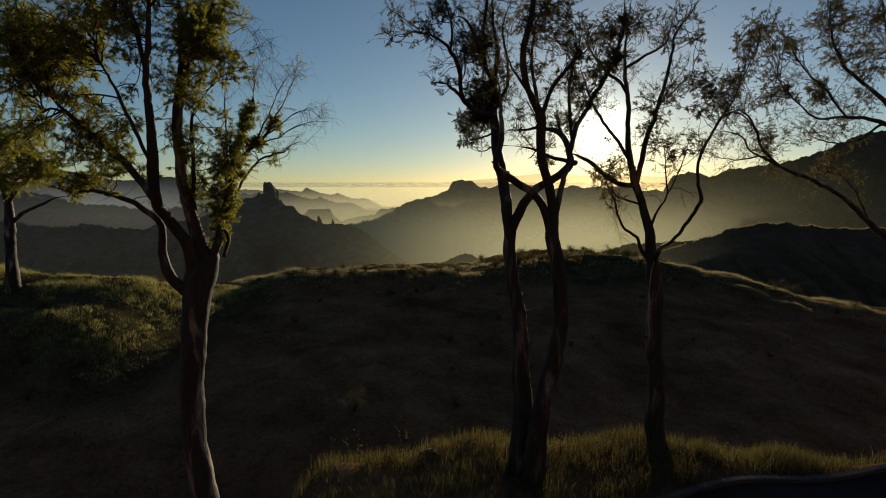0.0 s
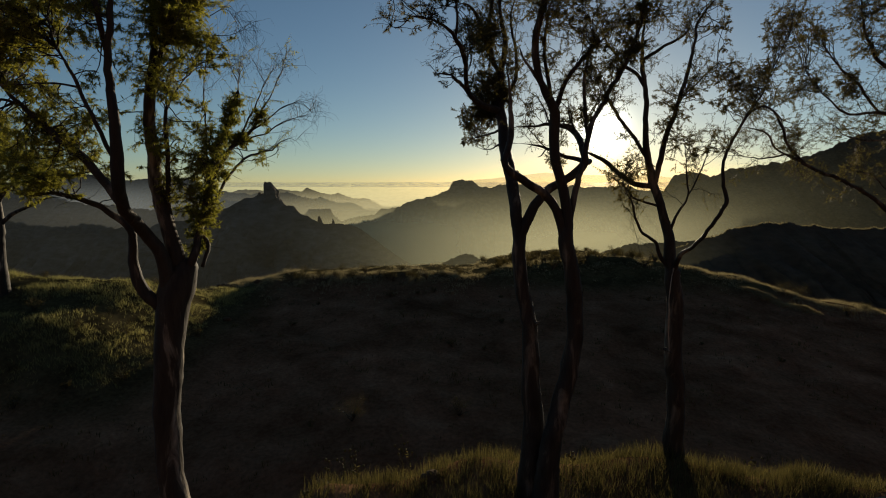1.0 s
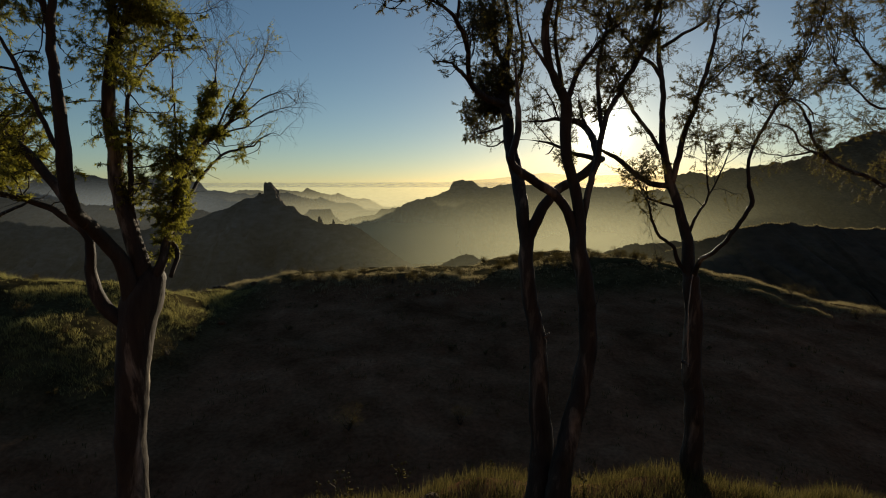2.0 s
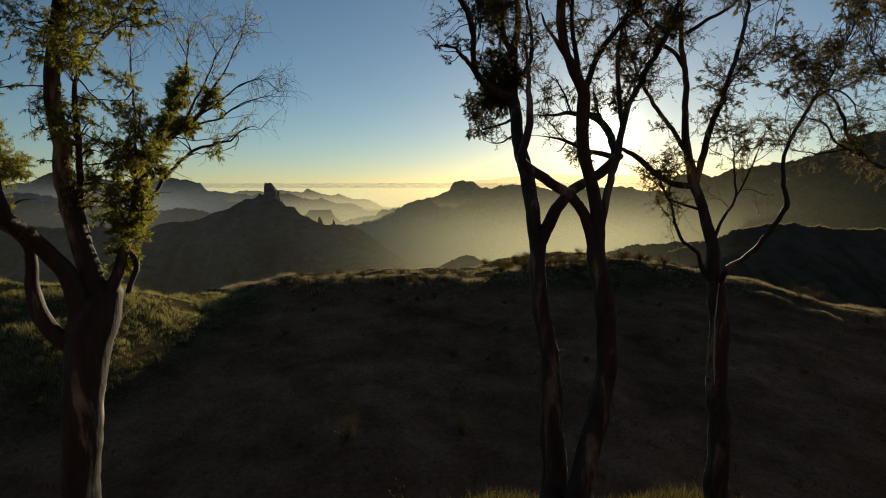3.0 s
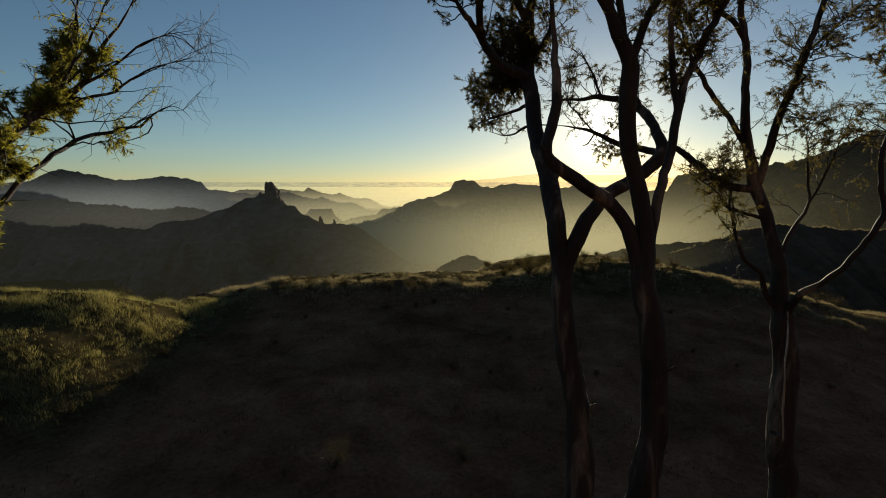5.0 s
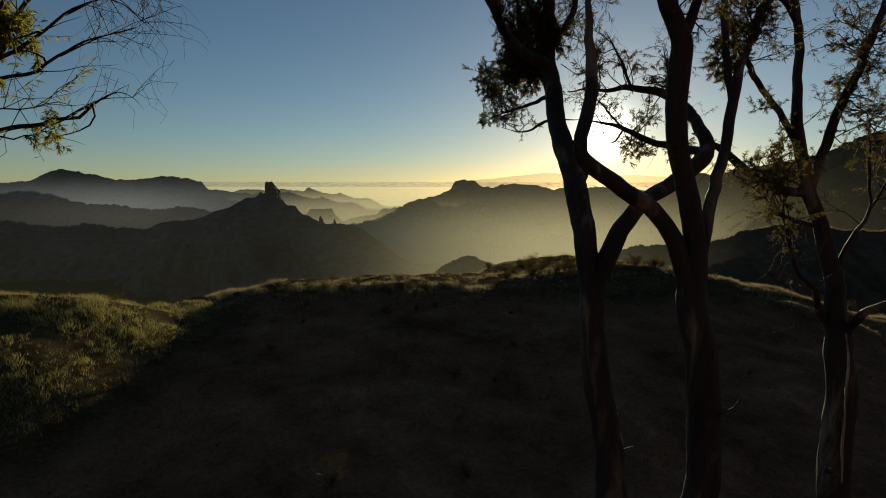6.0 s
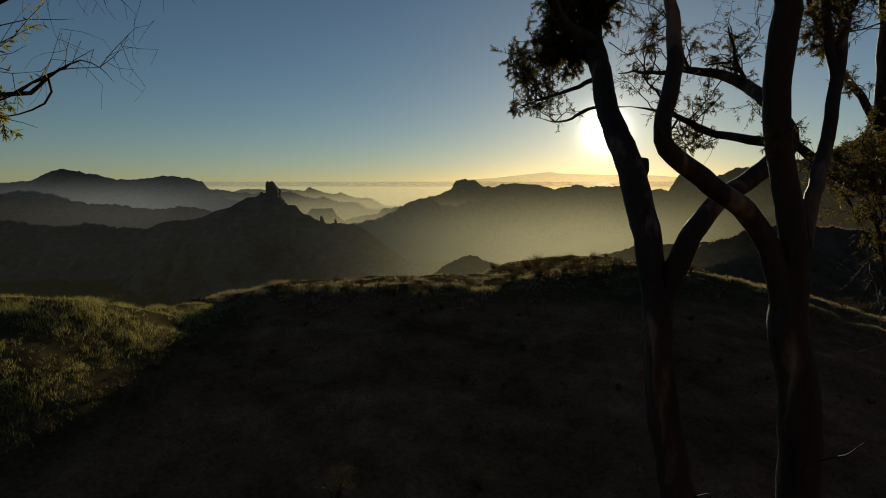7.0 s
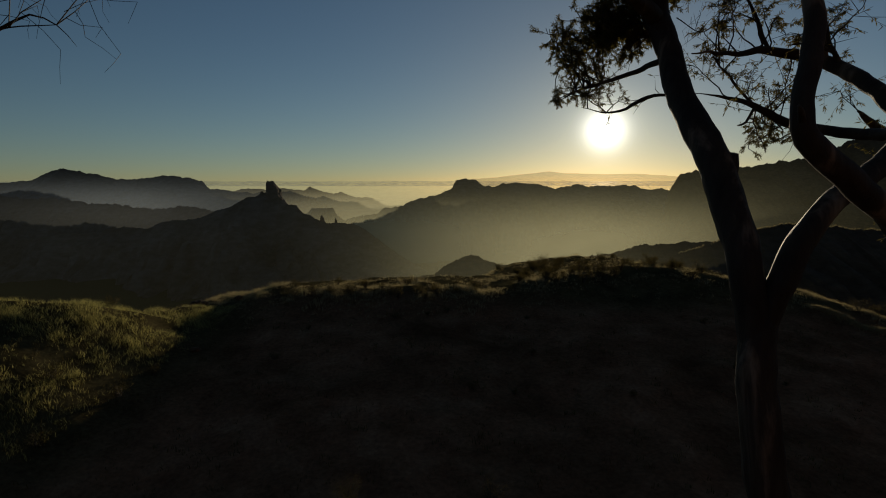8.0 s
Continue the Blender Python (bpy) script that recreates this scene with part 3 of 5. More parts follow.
    def bare(self, points, shoots, reach, droop=0.0):
        """Leafless fine twigs fanning out from a limb tip."""
        rng = self.rng
        pts = curve_points([(*p, 0.008) for p in points], 0.06)
        for k, q in enumerate(pts):
            q[3] = 0.008 * (1 - 0.75 * k / len(pts))
        tube(self.tv, self.tf, pts, 5)
        way = (Vector(points[-1]) - Vector(points[0])).normalized()
        for _ in range(shoots):
            s = Vector(rng.choice(pts[len(pts) // 4:])[:3])
            e = s + (way * rng.uniform(0.3, 1.0) + Vector((rng.gauss(0, 0.5), rng.gauss(0, 0.5), rng.gauss(0.35, 0.5)))) * reach
            mid = self.crooked(s, e, 0.004, 0.0022, 0.1)
            for _ in range(4):
                m = Vector(rng.choice(mid[1:])[:3])
                tip = m + Vector((rng.gauss(0, 0.35), rng.gauss(0, 0.35), rng.gauss(0.1, 0.4) - droop)) * reach + way * reach * 0.2
                fine = self.crooked(m, tip, 0.0024, 0.0014, 0.08)
                if droop:
                    end = Vector(fine[-1][:3])
                    self.crooked(end, end + Vector((rng.gauss(0, 0.08), rng.gauss(0, 0.08), -reach * rng.uniform(0.2, 0.6))), 0.0014, 0.001, 0.05)

    def ribbon(self, points, wide, thick=0.008):
        """A long strip of peeled bark that hangs from the stem, curled a little."""
        pts = curve_points([(*p, wide) for p in points], 0.08)
        verts, faces = [], []
        for k, q in enumerate(pts):
            turn = 0.5 + 0.9 * math.sin(k * 0.17)
            half = 0.5 * q[3] * (1 - 0.6 * (k / len(pts)) ** 2)
            side, face = Vector((math.cos(turn), math.sin(turn), 0)) * half, Vector((-math.sin(turn), math.cos(turn), 0)) * thick
            c = Vector(q[:3]) + noise.noise_vector(Vector(q[:3]) * 3) * 0.012
            verts += [c - side - face, c + face * 0.5 - face, c + side - face, c + side + face, c + face * 1.5, c - side + face]
        n = len(pts)
        faces = [(6 * k + a, 6 * k + (a + 1) % 6, 6 * k + 6 + (a + 1) % 6, 6 * k + 6 + a) for k in range(n - 1) for a in range(6)]
        faces += [tuple(range(6)), tuple(6 * n - 6 + a for a in range(6))]
        ob = child(mesh_object("bark_strip", verts, faces, STRIP_BARK), self.root)
        return tagged(ob, "pale hanging strip of peeled bark")

    def finish(self):
        if self.tv:
            tagged(child(mesh_object("branchlet", self.tv, self.tf, BARK), self.root), kind="stuff")
        if self.lv:
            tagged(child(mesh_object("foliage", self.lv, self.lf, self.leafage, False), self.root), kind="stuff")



tree = Tree("eucalyptus_tree", (-5.56, 10.10, -7.71), "tall backlit eucalyptus with pale peeling bark and dense olive foliage", 11, 0.08, PALE_BARK, LEAF)
tree.limb([(-5.61, 10.10, -7.71, 0.411), (-5.27, 10.10, -3.97, 0.359), (-5.01, 10.15, -0.72, 0.320), (-4.96, 10.15, 0.97, 0.268), (-5.12, 10.25, 2.04, 0.229), (-5.17, 10.35, 3.10, 0.232), (-5.11, 10.45, 4.27, 0.244), (-5.07, 10.55, 4.96, 0.268), (-4.96, 10.65, 5.53, 0.325), (-4.82, 10.75, 5.92, 0.219)], "trunk", sides=16)
tree.limb([(-5.08, 10.45, 5.10, 0.121), (-5.45, 10.45, 5.57, 0.109), (-5.62, 10.45, 6.03, 0.089), (-5.61, 10.45, 6.60, 0.072), (-5.86, 10.35, 6.92, 0.056), (-6.17, 10.35, 7.14, 0.048), (-6.59, 10.25, 7.25, 0.036), (-7.17, 10.15, 7.30, 0.023), (-7.72, 10.05, 7.49, 0.012)])
tree.limb([(-4.97, 10.55, 5.43, 0.179), (-5.07, 10.45, 6.14, 0.121), (-5.27, 10.15, 6.70, 0.106), (-5.18, 9.60, 7.19, 0.096), (-5.09, 9.40, 7.79, 0.094), (-5.04, 9.30, 8.65, 0.068), (-5.04, 9.30, 9.49, 0.057), (-4.94, 9.30, 10.22, 0.047), (-4.82, 9.30, 11.02, 0.036), (-4.72, 9.30, 11.89, 0.025)])
tree.limb([(-4.93, 10.65, 5.65, 0.164), (-5.00, 10.65, 6.35, 0.140), (-5.20, 10.75, 7.14, 0.124), (-5.34, 10.85, 7.94, 0.113), (-5.23, 10.70, 8.81, 0.095), (-5.14, 10.80, 9.69, 0.075), (-5.18, 10.90, 10.57, 0.059), (-5.17, 10.90, 11.61, 0.038)])
tree.limb([(-4.97, 10.75, 6.10, 0.083), (-5.05, 10.75, 6.74, 0.054), (-5.04, 10.75, 7.71, 0.041), (-5.02, 10.75, 8.60, 0.037), (-4.88, 10.75, 8.98, 0.029), (-4.56, 10.85, 9.38, 0.017)])
tree.limb([(-4.82, 10.75, 5.63, 0.124), (-4.58, 10.70, 6.17, 0.074), (-4.62, 11.00, 6.66, 0.068), (-4.51, 11.20, 7.36, 0.056), (-4.36, 11.50, 7.86, 0.049), (-4.21, 11.80, 8.19, 0.041), (-3.95, 12.10, 8.51, 0.033), (-3.78, 12.20, 8.92, 0.024), (-3.64, 12.30, 9.16, 0.017), (-3.51, 12.50, 9.56, 0.010), (-3.37, 12.60, 9.89, 0.005)])
tree.limb([(-4.54, 11.10, 7.19, 0.047), (-4.66, 11.70, 7.72, 0.041), (-4.74, 12.30, 8.21, 0.038), (-4.74, 12.75, 8.67, 0.029), (-4.64, 12.85, 8.99, 0.025), (-4.54, 12.90, 9.19, 0.017), (-4.48, 12.95, 9.72, 0.010), (-4.45, 13.00, 10.05, 0.005)])
tree.limb([(-4.14, 11.90, 8.28, 0.023), (-4.03, 12.00, 8.65, 0.018), (-3.87, 12.20, 9.01, 0.014), (-3.76, 12.30, 9.37, 0.009), (-3.61, 12.50, 9.77, 0.005)], leafy=False)
tree.limb([(-3.96, 12.10, 8.48, 0.019), (-3.66, 12.20, 8.70, 0.014), (-3.35, 12.30, 8.99, 0.010), (-3.04, 12.30, 9.08, 0.007), (-2.78, 12.30, 8.87, 0.004)], leafy=False)
tree.limb([(-4.24, 11.70, 8.11, 0.023), (-3.95, 12.10, 8.35, 0.016), (-3.67, 12.20, 8.45, 0.014), (-3.44, 12.30, 8.64, 0.012), (-3.18, 12.30, 8.74, 0.009), (-2.84, 12.30, 8.83, 0.004)], leafy=False)
tree.limb([(-4.62, 11.00, 6.66, 0.038), (-4.44, 11.30, 7.18, 0.030), (-4.28, 12.00, 7.75, 0.028), (-4.24, 12.40, 7.95, 0.024), (-4.17, 12.70, 8.03, 0.022), (-3.86, 12.90, 8.13, 0.020), (-3.68, 13.00, 8.31, 0.015), (-3.47, 13.00, 8.38, 0.010), (-3.33, 13.00, 8.34, 0.008), (-3.23, 13.00, 8.22, 0.004)], leafy=False)
tree.limb([(-4.54, 11.10, 7.13, 0.030), (-4.53, 11.20, 7.71, 0.022), (-4.55, 11.30, 8.42, 0.017), (-4.53, 11.30, 9.22, 0.009), (-4.54, 11.30, 9.45, 0.004)], leafy=False)
tree.limb([(-4.63, 11.00, 6.54, 0.034), (-4.46, 10.90, 6.32, 0.042), (-4.50, 10.70, 5.93, 0.033)], leafy=False, taper=False)
tree.limb([(-5.20, 9.70, 7.14, 0.075), (-5.64, 9.70, 7.70, 0.067), (-6.06, 9.70, 8.08, 0.056), (-6.44, 9.70, 8.45, 0.045), (-6.86, 9.70, 8.82, 0.034), (-7.19, 9.60, 9.27, 0.022), (-7.46, 9.50, 9.63, 0.015)])
tree.limb([(-5.11, 9.40, 7.79, 0.033), (-5.32, 9.40, 8.23, 0.033), (-5.48, 9.40, 8.66, 0.029), (-5.64, 9.40, 9.09, 0.025), (-5.85, 9.40, 9.47, 0.018), (-5.96, 9.40, 9.88, 0.011)])
tree.limb([(-5.60, 9.40, 8.95, 0.018), (-6.09, 9.40, 9.00, 0.014), (-7.07, 9.40, 8.93, 0.011)])
tree.limb([(-5.05, 9.30, 9.31, 0.036), (-5.16, 9.30, 10.13, 0.043), (-5.36, 9.30, 10.49, 0.036), (-5.55, 9.30, 11.02, 0.021)])
tree.limb([(-5.18, 10.70, 9.14, 0.058), (-4.82, 10.70, 9.99, 0.041), (-4.51, 10.70, 10.62, 0.033), (-4.30, 10.70, 11.33, 0.021)])
tree.limb([(-6.72, 9.70, 8.70, 0.022), (-7.12, 9.70, 8.75, 0.019), (-7.58, 9.70, 8.25, 0.011)])
tree.clump(-4.90, 10.70, 10.46, 1.03, 0.99, 138, 52, 0.047)
tree.clump(-4.62, 10.90, 10.25, 0.70, 0.94, 103, 52, 0.047)
tree.clump(-4.37, 10.90, 10.67, 0.49, 0.54, 51, 46, 0.047)
tree.clump(-5.14, 10.70, 9.35, 0.82, 0.66, 58, 46, 0.047)
tree.clump(-4.44, 10.80, 9.80, 0.55, 0.80, 41, 46, 0.047)
tree.clump(-5.41, 9.30, 9.95, 0.48, 0.69, 44, 40, 0.047)
tree.clump(-6.78, 9.50, 10.05, 1.10, 0.76, 128, 58, 0.047)
tree.clump(-7.48, 9.50, 9.44, 0.61, 0.70, 44, 46, 0.047)
tree.clump(-6.41, 9.50, 9.35, 0.49, 0.58, 34, 40, 0.047)
tree.clump(-4.50, 11.10, 7.83, 0.50, 0.61, 44, 40, 0.047)
tree.clump(-4.67, 11.10, 7.01, 0.37, 0.68, 62, 46, 0.047)
tree.clump(-4.74, 10.90, 6.44, 0.25, 0.34, 34, 40, 0.047)
tree.clump(-5.33, 9.40, 9.33, 0.34, 0.69, 27, 29, 0.047)
tree.clump(-5.29, 10.85, 8.27, 0.56, 0.80, 34, 34, 0.047)
tree.clump(-4.77, 10.90, 7.82, 0.56, 0.67, 24, 29, 0.047)
tree.clump(-7.31, 9.60, 8.10, 0.86, 0.59, 69, 46, 0.047)
tree.clump(-6.40, 9.70, 7.80, 0.87, 0.54, 58, 46, 0.047)
tree.clump(-4.82, 9.30, 10.85, 1.43, 0.69, 86, 52, 0.047)
tree.clump(-6.55, 9.50, 10.92, 1.46, 0.70, 86, 52, 0.047)
tree.clump(-5.74, 10.15, 7.60, 0.33, 0.50, 17, 23, 0.047)
tree.clump(-5.89, 9.50, 8.68, 0.49, 0.47, 24, 29, 0.047)
tree.clump(-7.28, 9.60, 10.21, 0.72, 0.51, 69, 52, 0.047)
tree.clump(-6.51, 9.60, 10.12, 0.62, 0.62, 80, 52, 0.047)
tree.clump(-6.19, 9.60, 10.40, 0.51, 0.41, 46, 52, 0.047)
tree.clump(-7.16, 9.60, 9.55, 0.62, 0.51, 50, 52, 0.047)
tree.clump(-7.68, 9.70, 9.09, 0.52, 0.42, 29, 46, 0.047)
tree.clump(-8.12, 10.60, 10.69, 0.68, 0.57, 46, 52, 0.047)
tree.clump(-4.50, 10.90, 8.57, 0.25, 0.43, 29, 46, 0.042)
tree.clump(-4.60, 10.90, 7.89, 0.32, 0.43, 46, 46, 0.042)
tree.clump(-4.81, 10.80, 7.26, 0.43, 0.43, 57, 52, 0.042)
tree.clump(-4.49, 10.80, 6.90, 0.32, 0.32, 50, 52, 0.042)
tree.clump(-4.97, 10.60, 8.27, 0.34, 0.55, 34, 46, 0.042)
tree.clump(-4.72, 10.40, 9.12, 0.47, 0.40, 46, 46, 0.042)
tree.clump(-4.40, 10.90, 7.39, 0.25, 0.29, 27, 46, 0.042)
tree.clump(-3.76, 12.10, 8.72, 0.12, 0.18, 29, 46, 0.047)
tree.clump(-4.09, 11.90, 8.27, 0.23, 0.18, 46, 46, 0.047)
tree.clump(-4.69, 12.75, 8.78, 0.16, 0.33, 80, 40, 0.047)
tree.clump(-4.59, 12.90, 9.22, 0.10, 0.19, 27, 34, 0.047)
tree.clump(-4.75, 12.40, 8.29, 0.20, 0.29, 69, 46, 0.047)
tree.clump(-4.11, 12.70, 8.02, 0.14, 0.08, 13, 34, 0.047)
tree.clump(-4.62, 11.60, 7.72, 0.22, 0.30, 69, 46, 0.047)
tree.clump(-4.47, 11.20, 8.30, 0.17, 0.36, 16, 29, 0.047)
tree.bare([(-3.64, 12.30, 9.16), (-3.51, 12.50, 9.56), (-3.37, 12.60, 9.89)], 9, 0.3, 0.1)
tree.bare([(-3.76, 12.30, 9.37), (-3.65, 12.40, 9.63), (-3.56, 12.50, 9.83)], 8, 0.3, 0.1)
tree.bare([(-3.45, 12.30, 8.93), (-3.04, 12.30, 9.08), (-2.78, 12.30, 8.87)], 12, 0.3, 0.15)
tree.bare([(-3.53, 12.30, 8.59), (-3.18, 12.30, 8.74), (-2.84, 12.30, 8.83)], 10, 0.3, 0.1)
tree.bare([(-4.00, 12.90, 8.11), (-3.68, 13.00, 8.31), (-3.33, 13.00, 8.34)], 5, 0.3, 0.45)
tree.bare([(-4.53, 12.90, 9.32), (-4.48, 12.95, 9.72), (-4.44, 13.00, 10.05)], 8, 0.3, 0.1)
tree.bare([(-4.54, 11.30, 8.99), (-4.53, 11.30, 9.34), (-4.53, 11.30, 9.56)], 8, 0.3, 0.5)
tree.bare([(-3.69, 12.30, 9.43), (-3.81, 12.30, 9.61), (-3.92, 12.40, 9.82)], 6, 0.3, 0.2)
tree.bare([(-4.13, 10.80, 10.33), (-3.85, 10.80, 10.44), (-3.64, 10.80, 10.17)], 9, 0.28, 0.5)
tree.bare([(-4.22, 10.80, 9.69), (-3.97, 10.80, 9.67), (-3.82, 10.80, 9.48)], 9, 0.28, 0.5)
tree.bare([(-4.15, 10.80, 10.01), (-3.81, 10.80, 10.01), (-3.57, 10.80, 10.10)], 9, 0.28, 0.5)
tree.clump(-7.40, 9.90, 10.15, 0.75, 0.5, 60, 56, 0.052)
tree.clump(-6.85, 9.90, 9.75, 0.7, 0.42, 60, 56, 0.052)
tree.clump(-4.62, 10.40, 10.15, 0.6, 0.5, 56, 56, 0.05)
tree.clump(-4.15, 10.60, 9.75, 0.36, 0.5, 40, 50, 0.05)
tree.clump(-7.90, 9.90, 9.65, 0.5, 0.4, 36, 52, 0.052)
tree.clump(-5.75, 9.60, 10.3, 0.6, 0.45, 44, 52, 0.052)
tree.clump(-6.53, 9.90, 8.27, 0.44, 0.44, 57, 52, 0.047)
tree.clump(-6.22, 10.20, 8.01, 0.41, 0.36, 50, 52, 0.047)
tree.clump(-5.94, 10.20, 8.59, 0.36, 0.36, 41, 46, 0.047)
tree.clump(-6.63, 10.20, 7.59, 0.45, 0.33, 50, 52, 0.047)
tree.clump(-6.59, 9.90, 8.93, 0.35, 0.35, 34, 46, 0.047)
tree.clump(-6.89, 10.00, 7.42, 0.35, 0.27, 34, 46, 0.047)
tree.finish()

tree = Tree("eucalyptus_tree", (2.25, 14.30, -1.84), "backlit eucalyptus with a forked stem and an arching limb", 21, 0.13)
tree.limb([(2.26, 14.30, -2.10, 0.509), (2.28, 14.30, -0.16, 0.363), (2.30, 14.35, 1.02, 0.277), (2.22, 14.40, 2.18, 0.249), (2.14, 14.50, 3.64, 0.206), (1.97, 14.60, 4.60, 0.186), (1.87, 14.70, 5.55, 0.172), (1.91, 14.80, 6.05, 0.158)], "trunk", sides=16)
tree.limb([(1.91, 14.75, 5.86, 0.175), (1.82, 14.95, 6.65, 0.160), (1.77, 15.30, 7.27, 0.162), (1.72, 15.60, 7.76, 0.170), (1.60, 16.20, 8.41, 0.152), (1.60, 16.60, 8.97, 0.15), (1.55, 16.90, 9.60, 0.154), (1.61, 17.10, 10.57, 0.101), (1.70, 17.20, 11.44, 0.086), (1.54, 17.20, 12.45, 0.070), (1.58, 17.20, 13.77, 0.039)])
tree.limb([(1.98, 14.75, 5.99, 0.121), (2.15, 14.85, 6.59, 0.13), (2.33, 14.92, 6.90, 0.128), (2.64, 15.02, 7.18, 0.12), (3.16, 15.25, 7.48, 0.116), (3.58, 15.40, 7.79, 0.124), (3.68, 15.45, 7.92, 0.112), (3.72, 15.55, 8.07, 0.102), (3.73, 15.75, 8.25, 0.094), (3.72, 16.05, 8.48, 0.090), (3.70, 16.50, 8.71, 0.088), (3.60, 16.80, 8.89, 0.085), (3.38, 16.95, 9.03, 0.078), (2.92, 16.90, 9.07, 0.071), (2.57, 16.80, 9.00, 0.057), (2.16, 16.60, 8.98, 0.046), (1.82, 16.40, 8.91, 0.033)])
tree.limb([(3.68, 15.46, 7.94, 0.085), (3.92, 15.85, 7.95, 0.076), (3.98, 16.45, 7.97, 0.07), (3.83, 16.92, 8.04, 0.065), (3.56, 17.10, 8.14, 0.059), (3.28, 17.10, 8.24, 0.053), (2.94, 17.00, 8.37, 0.046), (2.55, 16.90, 8.47, 0.035), (2.11, 16.80, 8.50, 0.019)])
tree.limb([(3.70, 16.50, 8.71, 0.036), (3.64, 16.60, 8.95, 0.028), (3.51, 16.60, 9.18, 0.021), (3.45, 16.60, 9.50, 0.015)])
tree.limb([(3.66, 16.60, 8.91, 0.018), (3.48, 16.60, 9.01, 0.015), (3.30, 16.60, 9.06, 0.009)])
tree.limb([(2.99, 17.00, 9.10, 0.029), (2.89, 17.00, 9.42, 0.023), (2.72, 17.00, 9.69, 0.016), (2.56, 17.00, 9.96, 0.010)])
tree.limb([(2.90, 17.00, 8.36, 0.020), (2.58, 17.00, 8.72, 0.016), (2.35, 17.00, 9.00, 0.010)])
tree.limb([(1.78, 17.00, 8.52, 0.033), (1.59, 17.30, 8.49, 0.027), (1.44, 17.50, 8.40, 0.021), (1.22, 17.70, 8.40, 0.014), (0.90, 17.90, 8.47, 0.011)], leafy=False)
tree.limb([(2.98, 17.00, 8.36, 0.020), (2.79, 16.90, 8.17, 0.016), (2.68, 16.90, 8.12, 0.010)], sides=6)
tree.limb([(1.55, 16.90, 9.43, 0.115), (0.90, 16.00, 9.54, 0.080), (0.53, 15.00, 9.78, 0.061), (0.40, 14.00, 10.24, 0.057), (0.18, 13.30, 10.54, 0.048), (-0.12, 12.90, 10.76, 0.035), (-0.63, 12.60, 10.85, 0.029), (-0.88, 12.50, 10.66, 0.023), (-1.07, 12.40, 10.55, 0.017), (-1.31, 12.30, 10.68, 0.011)])
tree.limb([(0.90, 16.00, 9.54, 0.066), (0.40, 14.80, 9.80, 0.047), (0.09, 13.80, 9.86, 0.038), (-0.23, 13.60, 9.87, 0.025)], leafy=False)
tree.limb([(0.18, 13.30, 10.54, 0.030), (0.22, 13.20, 11.07, 0.024), (0.08, 13.20, 11.58, 0.018), (0.01, 13.20, 12.21, 0.012)])
tree.limb([(1.56, 17.10, 10.40, 0.070), (1.14, 16.80, 11.19, 0.061), (0.86, 16.50, 11.93, 0.045), (0.51, 16.30, 12.20, 0.030), (0.18, 16.00, 12.03, 0.015)])
tree.limb([(1.70, 17.00, 9.70, 0.062), (1.96, 17.00, 10.21, 0.054), (2.00, 17.00, 11.06, 0.039), (1.84, 17.00, 12.06, 0.031), (2.08, 17.00, 12.88, 0.023)])
tree.limb([(1.37, 17.00, 10.89, 0.062), (1.23, 17.00, 11.90, 0.054), (1.35, 17.00, 12.72, 0.046), (1.30, 17.00, 13.86, 0.031)])
tree.limb([(1.60, 16.60, 8.89, 0.045), (1.34, 17.20, 8.85, 0.031), (1.01, 17.80, 8.74, 0.024), (0.68, 18.00, 8.62, 0.016)], leafy=False)
tree.limb([(1.58, 16.80, 9.25, 0.046), (1.21, 17.50, 9.32, 0.032), (0.77, 18.00, 9.24, 0.016)], leafy=False)
tree.limb([(1.80, 15.48, 7.35, 0.1), (1.86, 15.44, 7.58, 0.085), (1.88, 15.43, 7.70, 0.05)], leafy=False, taper=False)
tree.clump(0.88, 16.60, 10.02, 0.36, 0.53, 101, 75, 0.04)
tree.clump(1.02, 17.20, 9.62, 0.42, 0.38, 90, 70, 0.04)
tree.clump(1.25, 17.10, 9.25, 0.36, 0.3, 50, 60, 0.04)
tree.clump(1.56, 17.00, 9.84, 0.36, 0.44, 87, 75, 0.04)
tree.clump(1.11, 16.40, 11.55, 0.53, 0.49, 72, 66, 0.04)
tree.clump(0.87, 15.60, 11.01, 0.33, 0.43, 58, 66, 0.04)
tree.clump(-0.23, 13.70, 9.98, 0.13, 0.09, 14, 29, 0.04)
tree.clump(1.27, 17.20, 10.16, 0.52, 0.77, 116, 75, 0.04)
tree.clump(1.15, 17.30, 9.65, 0.41, 0.41, 49, 66, 0.04)
tree.clump(0.76, 17.80, 9.22, 0.76, 0.42, 49, 52, 0.04)
tree.clump(1.01, 17.80, 8.71, 0.61, 0.38, 31, 43, 0.04)
tree.clump(1.50, 17.00, 11.56, 0.82, 0.82, 87, 66, 0.04)
tree.clump(0.54, 14.60, 11.08, 0.47, 0.70, 58, 58, 0.04)
tree.clump(-0.31, 12.80, 11.15, 0.68, 0.44, 46, 52, 0.04)
tree.clump(-1.19, 12.40, 10.73, 0.29, 0.29, 23, 37, 0.04)
tree.clump(0.15, 13.20, 11.51, 0.57, 0.35, 43, 58, 0.04)
tree.clump(0.23, 13.70, 9.91, 0.26, 0.18, 14, 37, 0.04)
tree.clump(2.02, 16.80, 10.01, 0.47, 0.63, 29, 37, 0.04)
tree.clump(1.68, 17.20, 12.62, 1.10, 0.74, 66, 58, 0.04)
tree.clump(-1.08, 12.60, 11.27, 0.54, 0.34, 17, 29, 0.04)
tree.clump(1.99, 17.00, 13.37, 2.73, 0.73, 72, 52, 0.04)
tree.clump(1.95, 17.00, 10.72, 0.36, 0.73, 29, 43, 0.04)
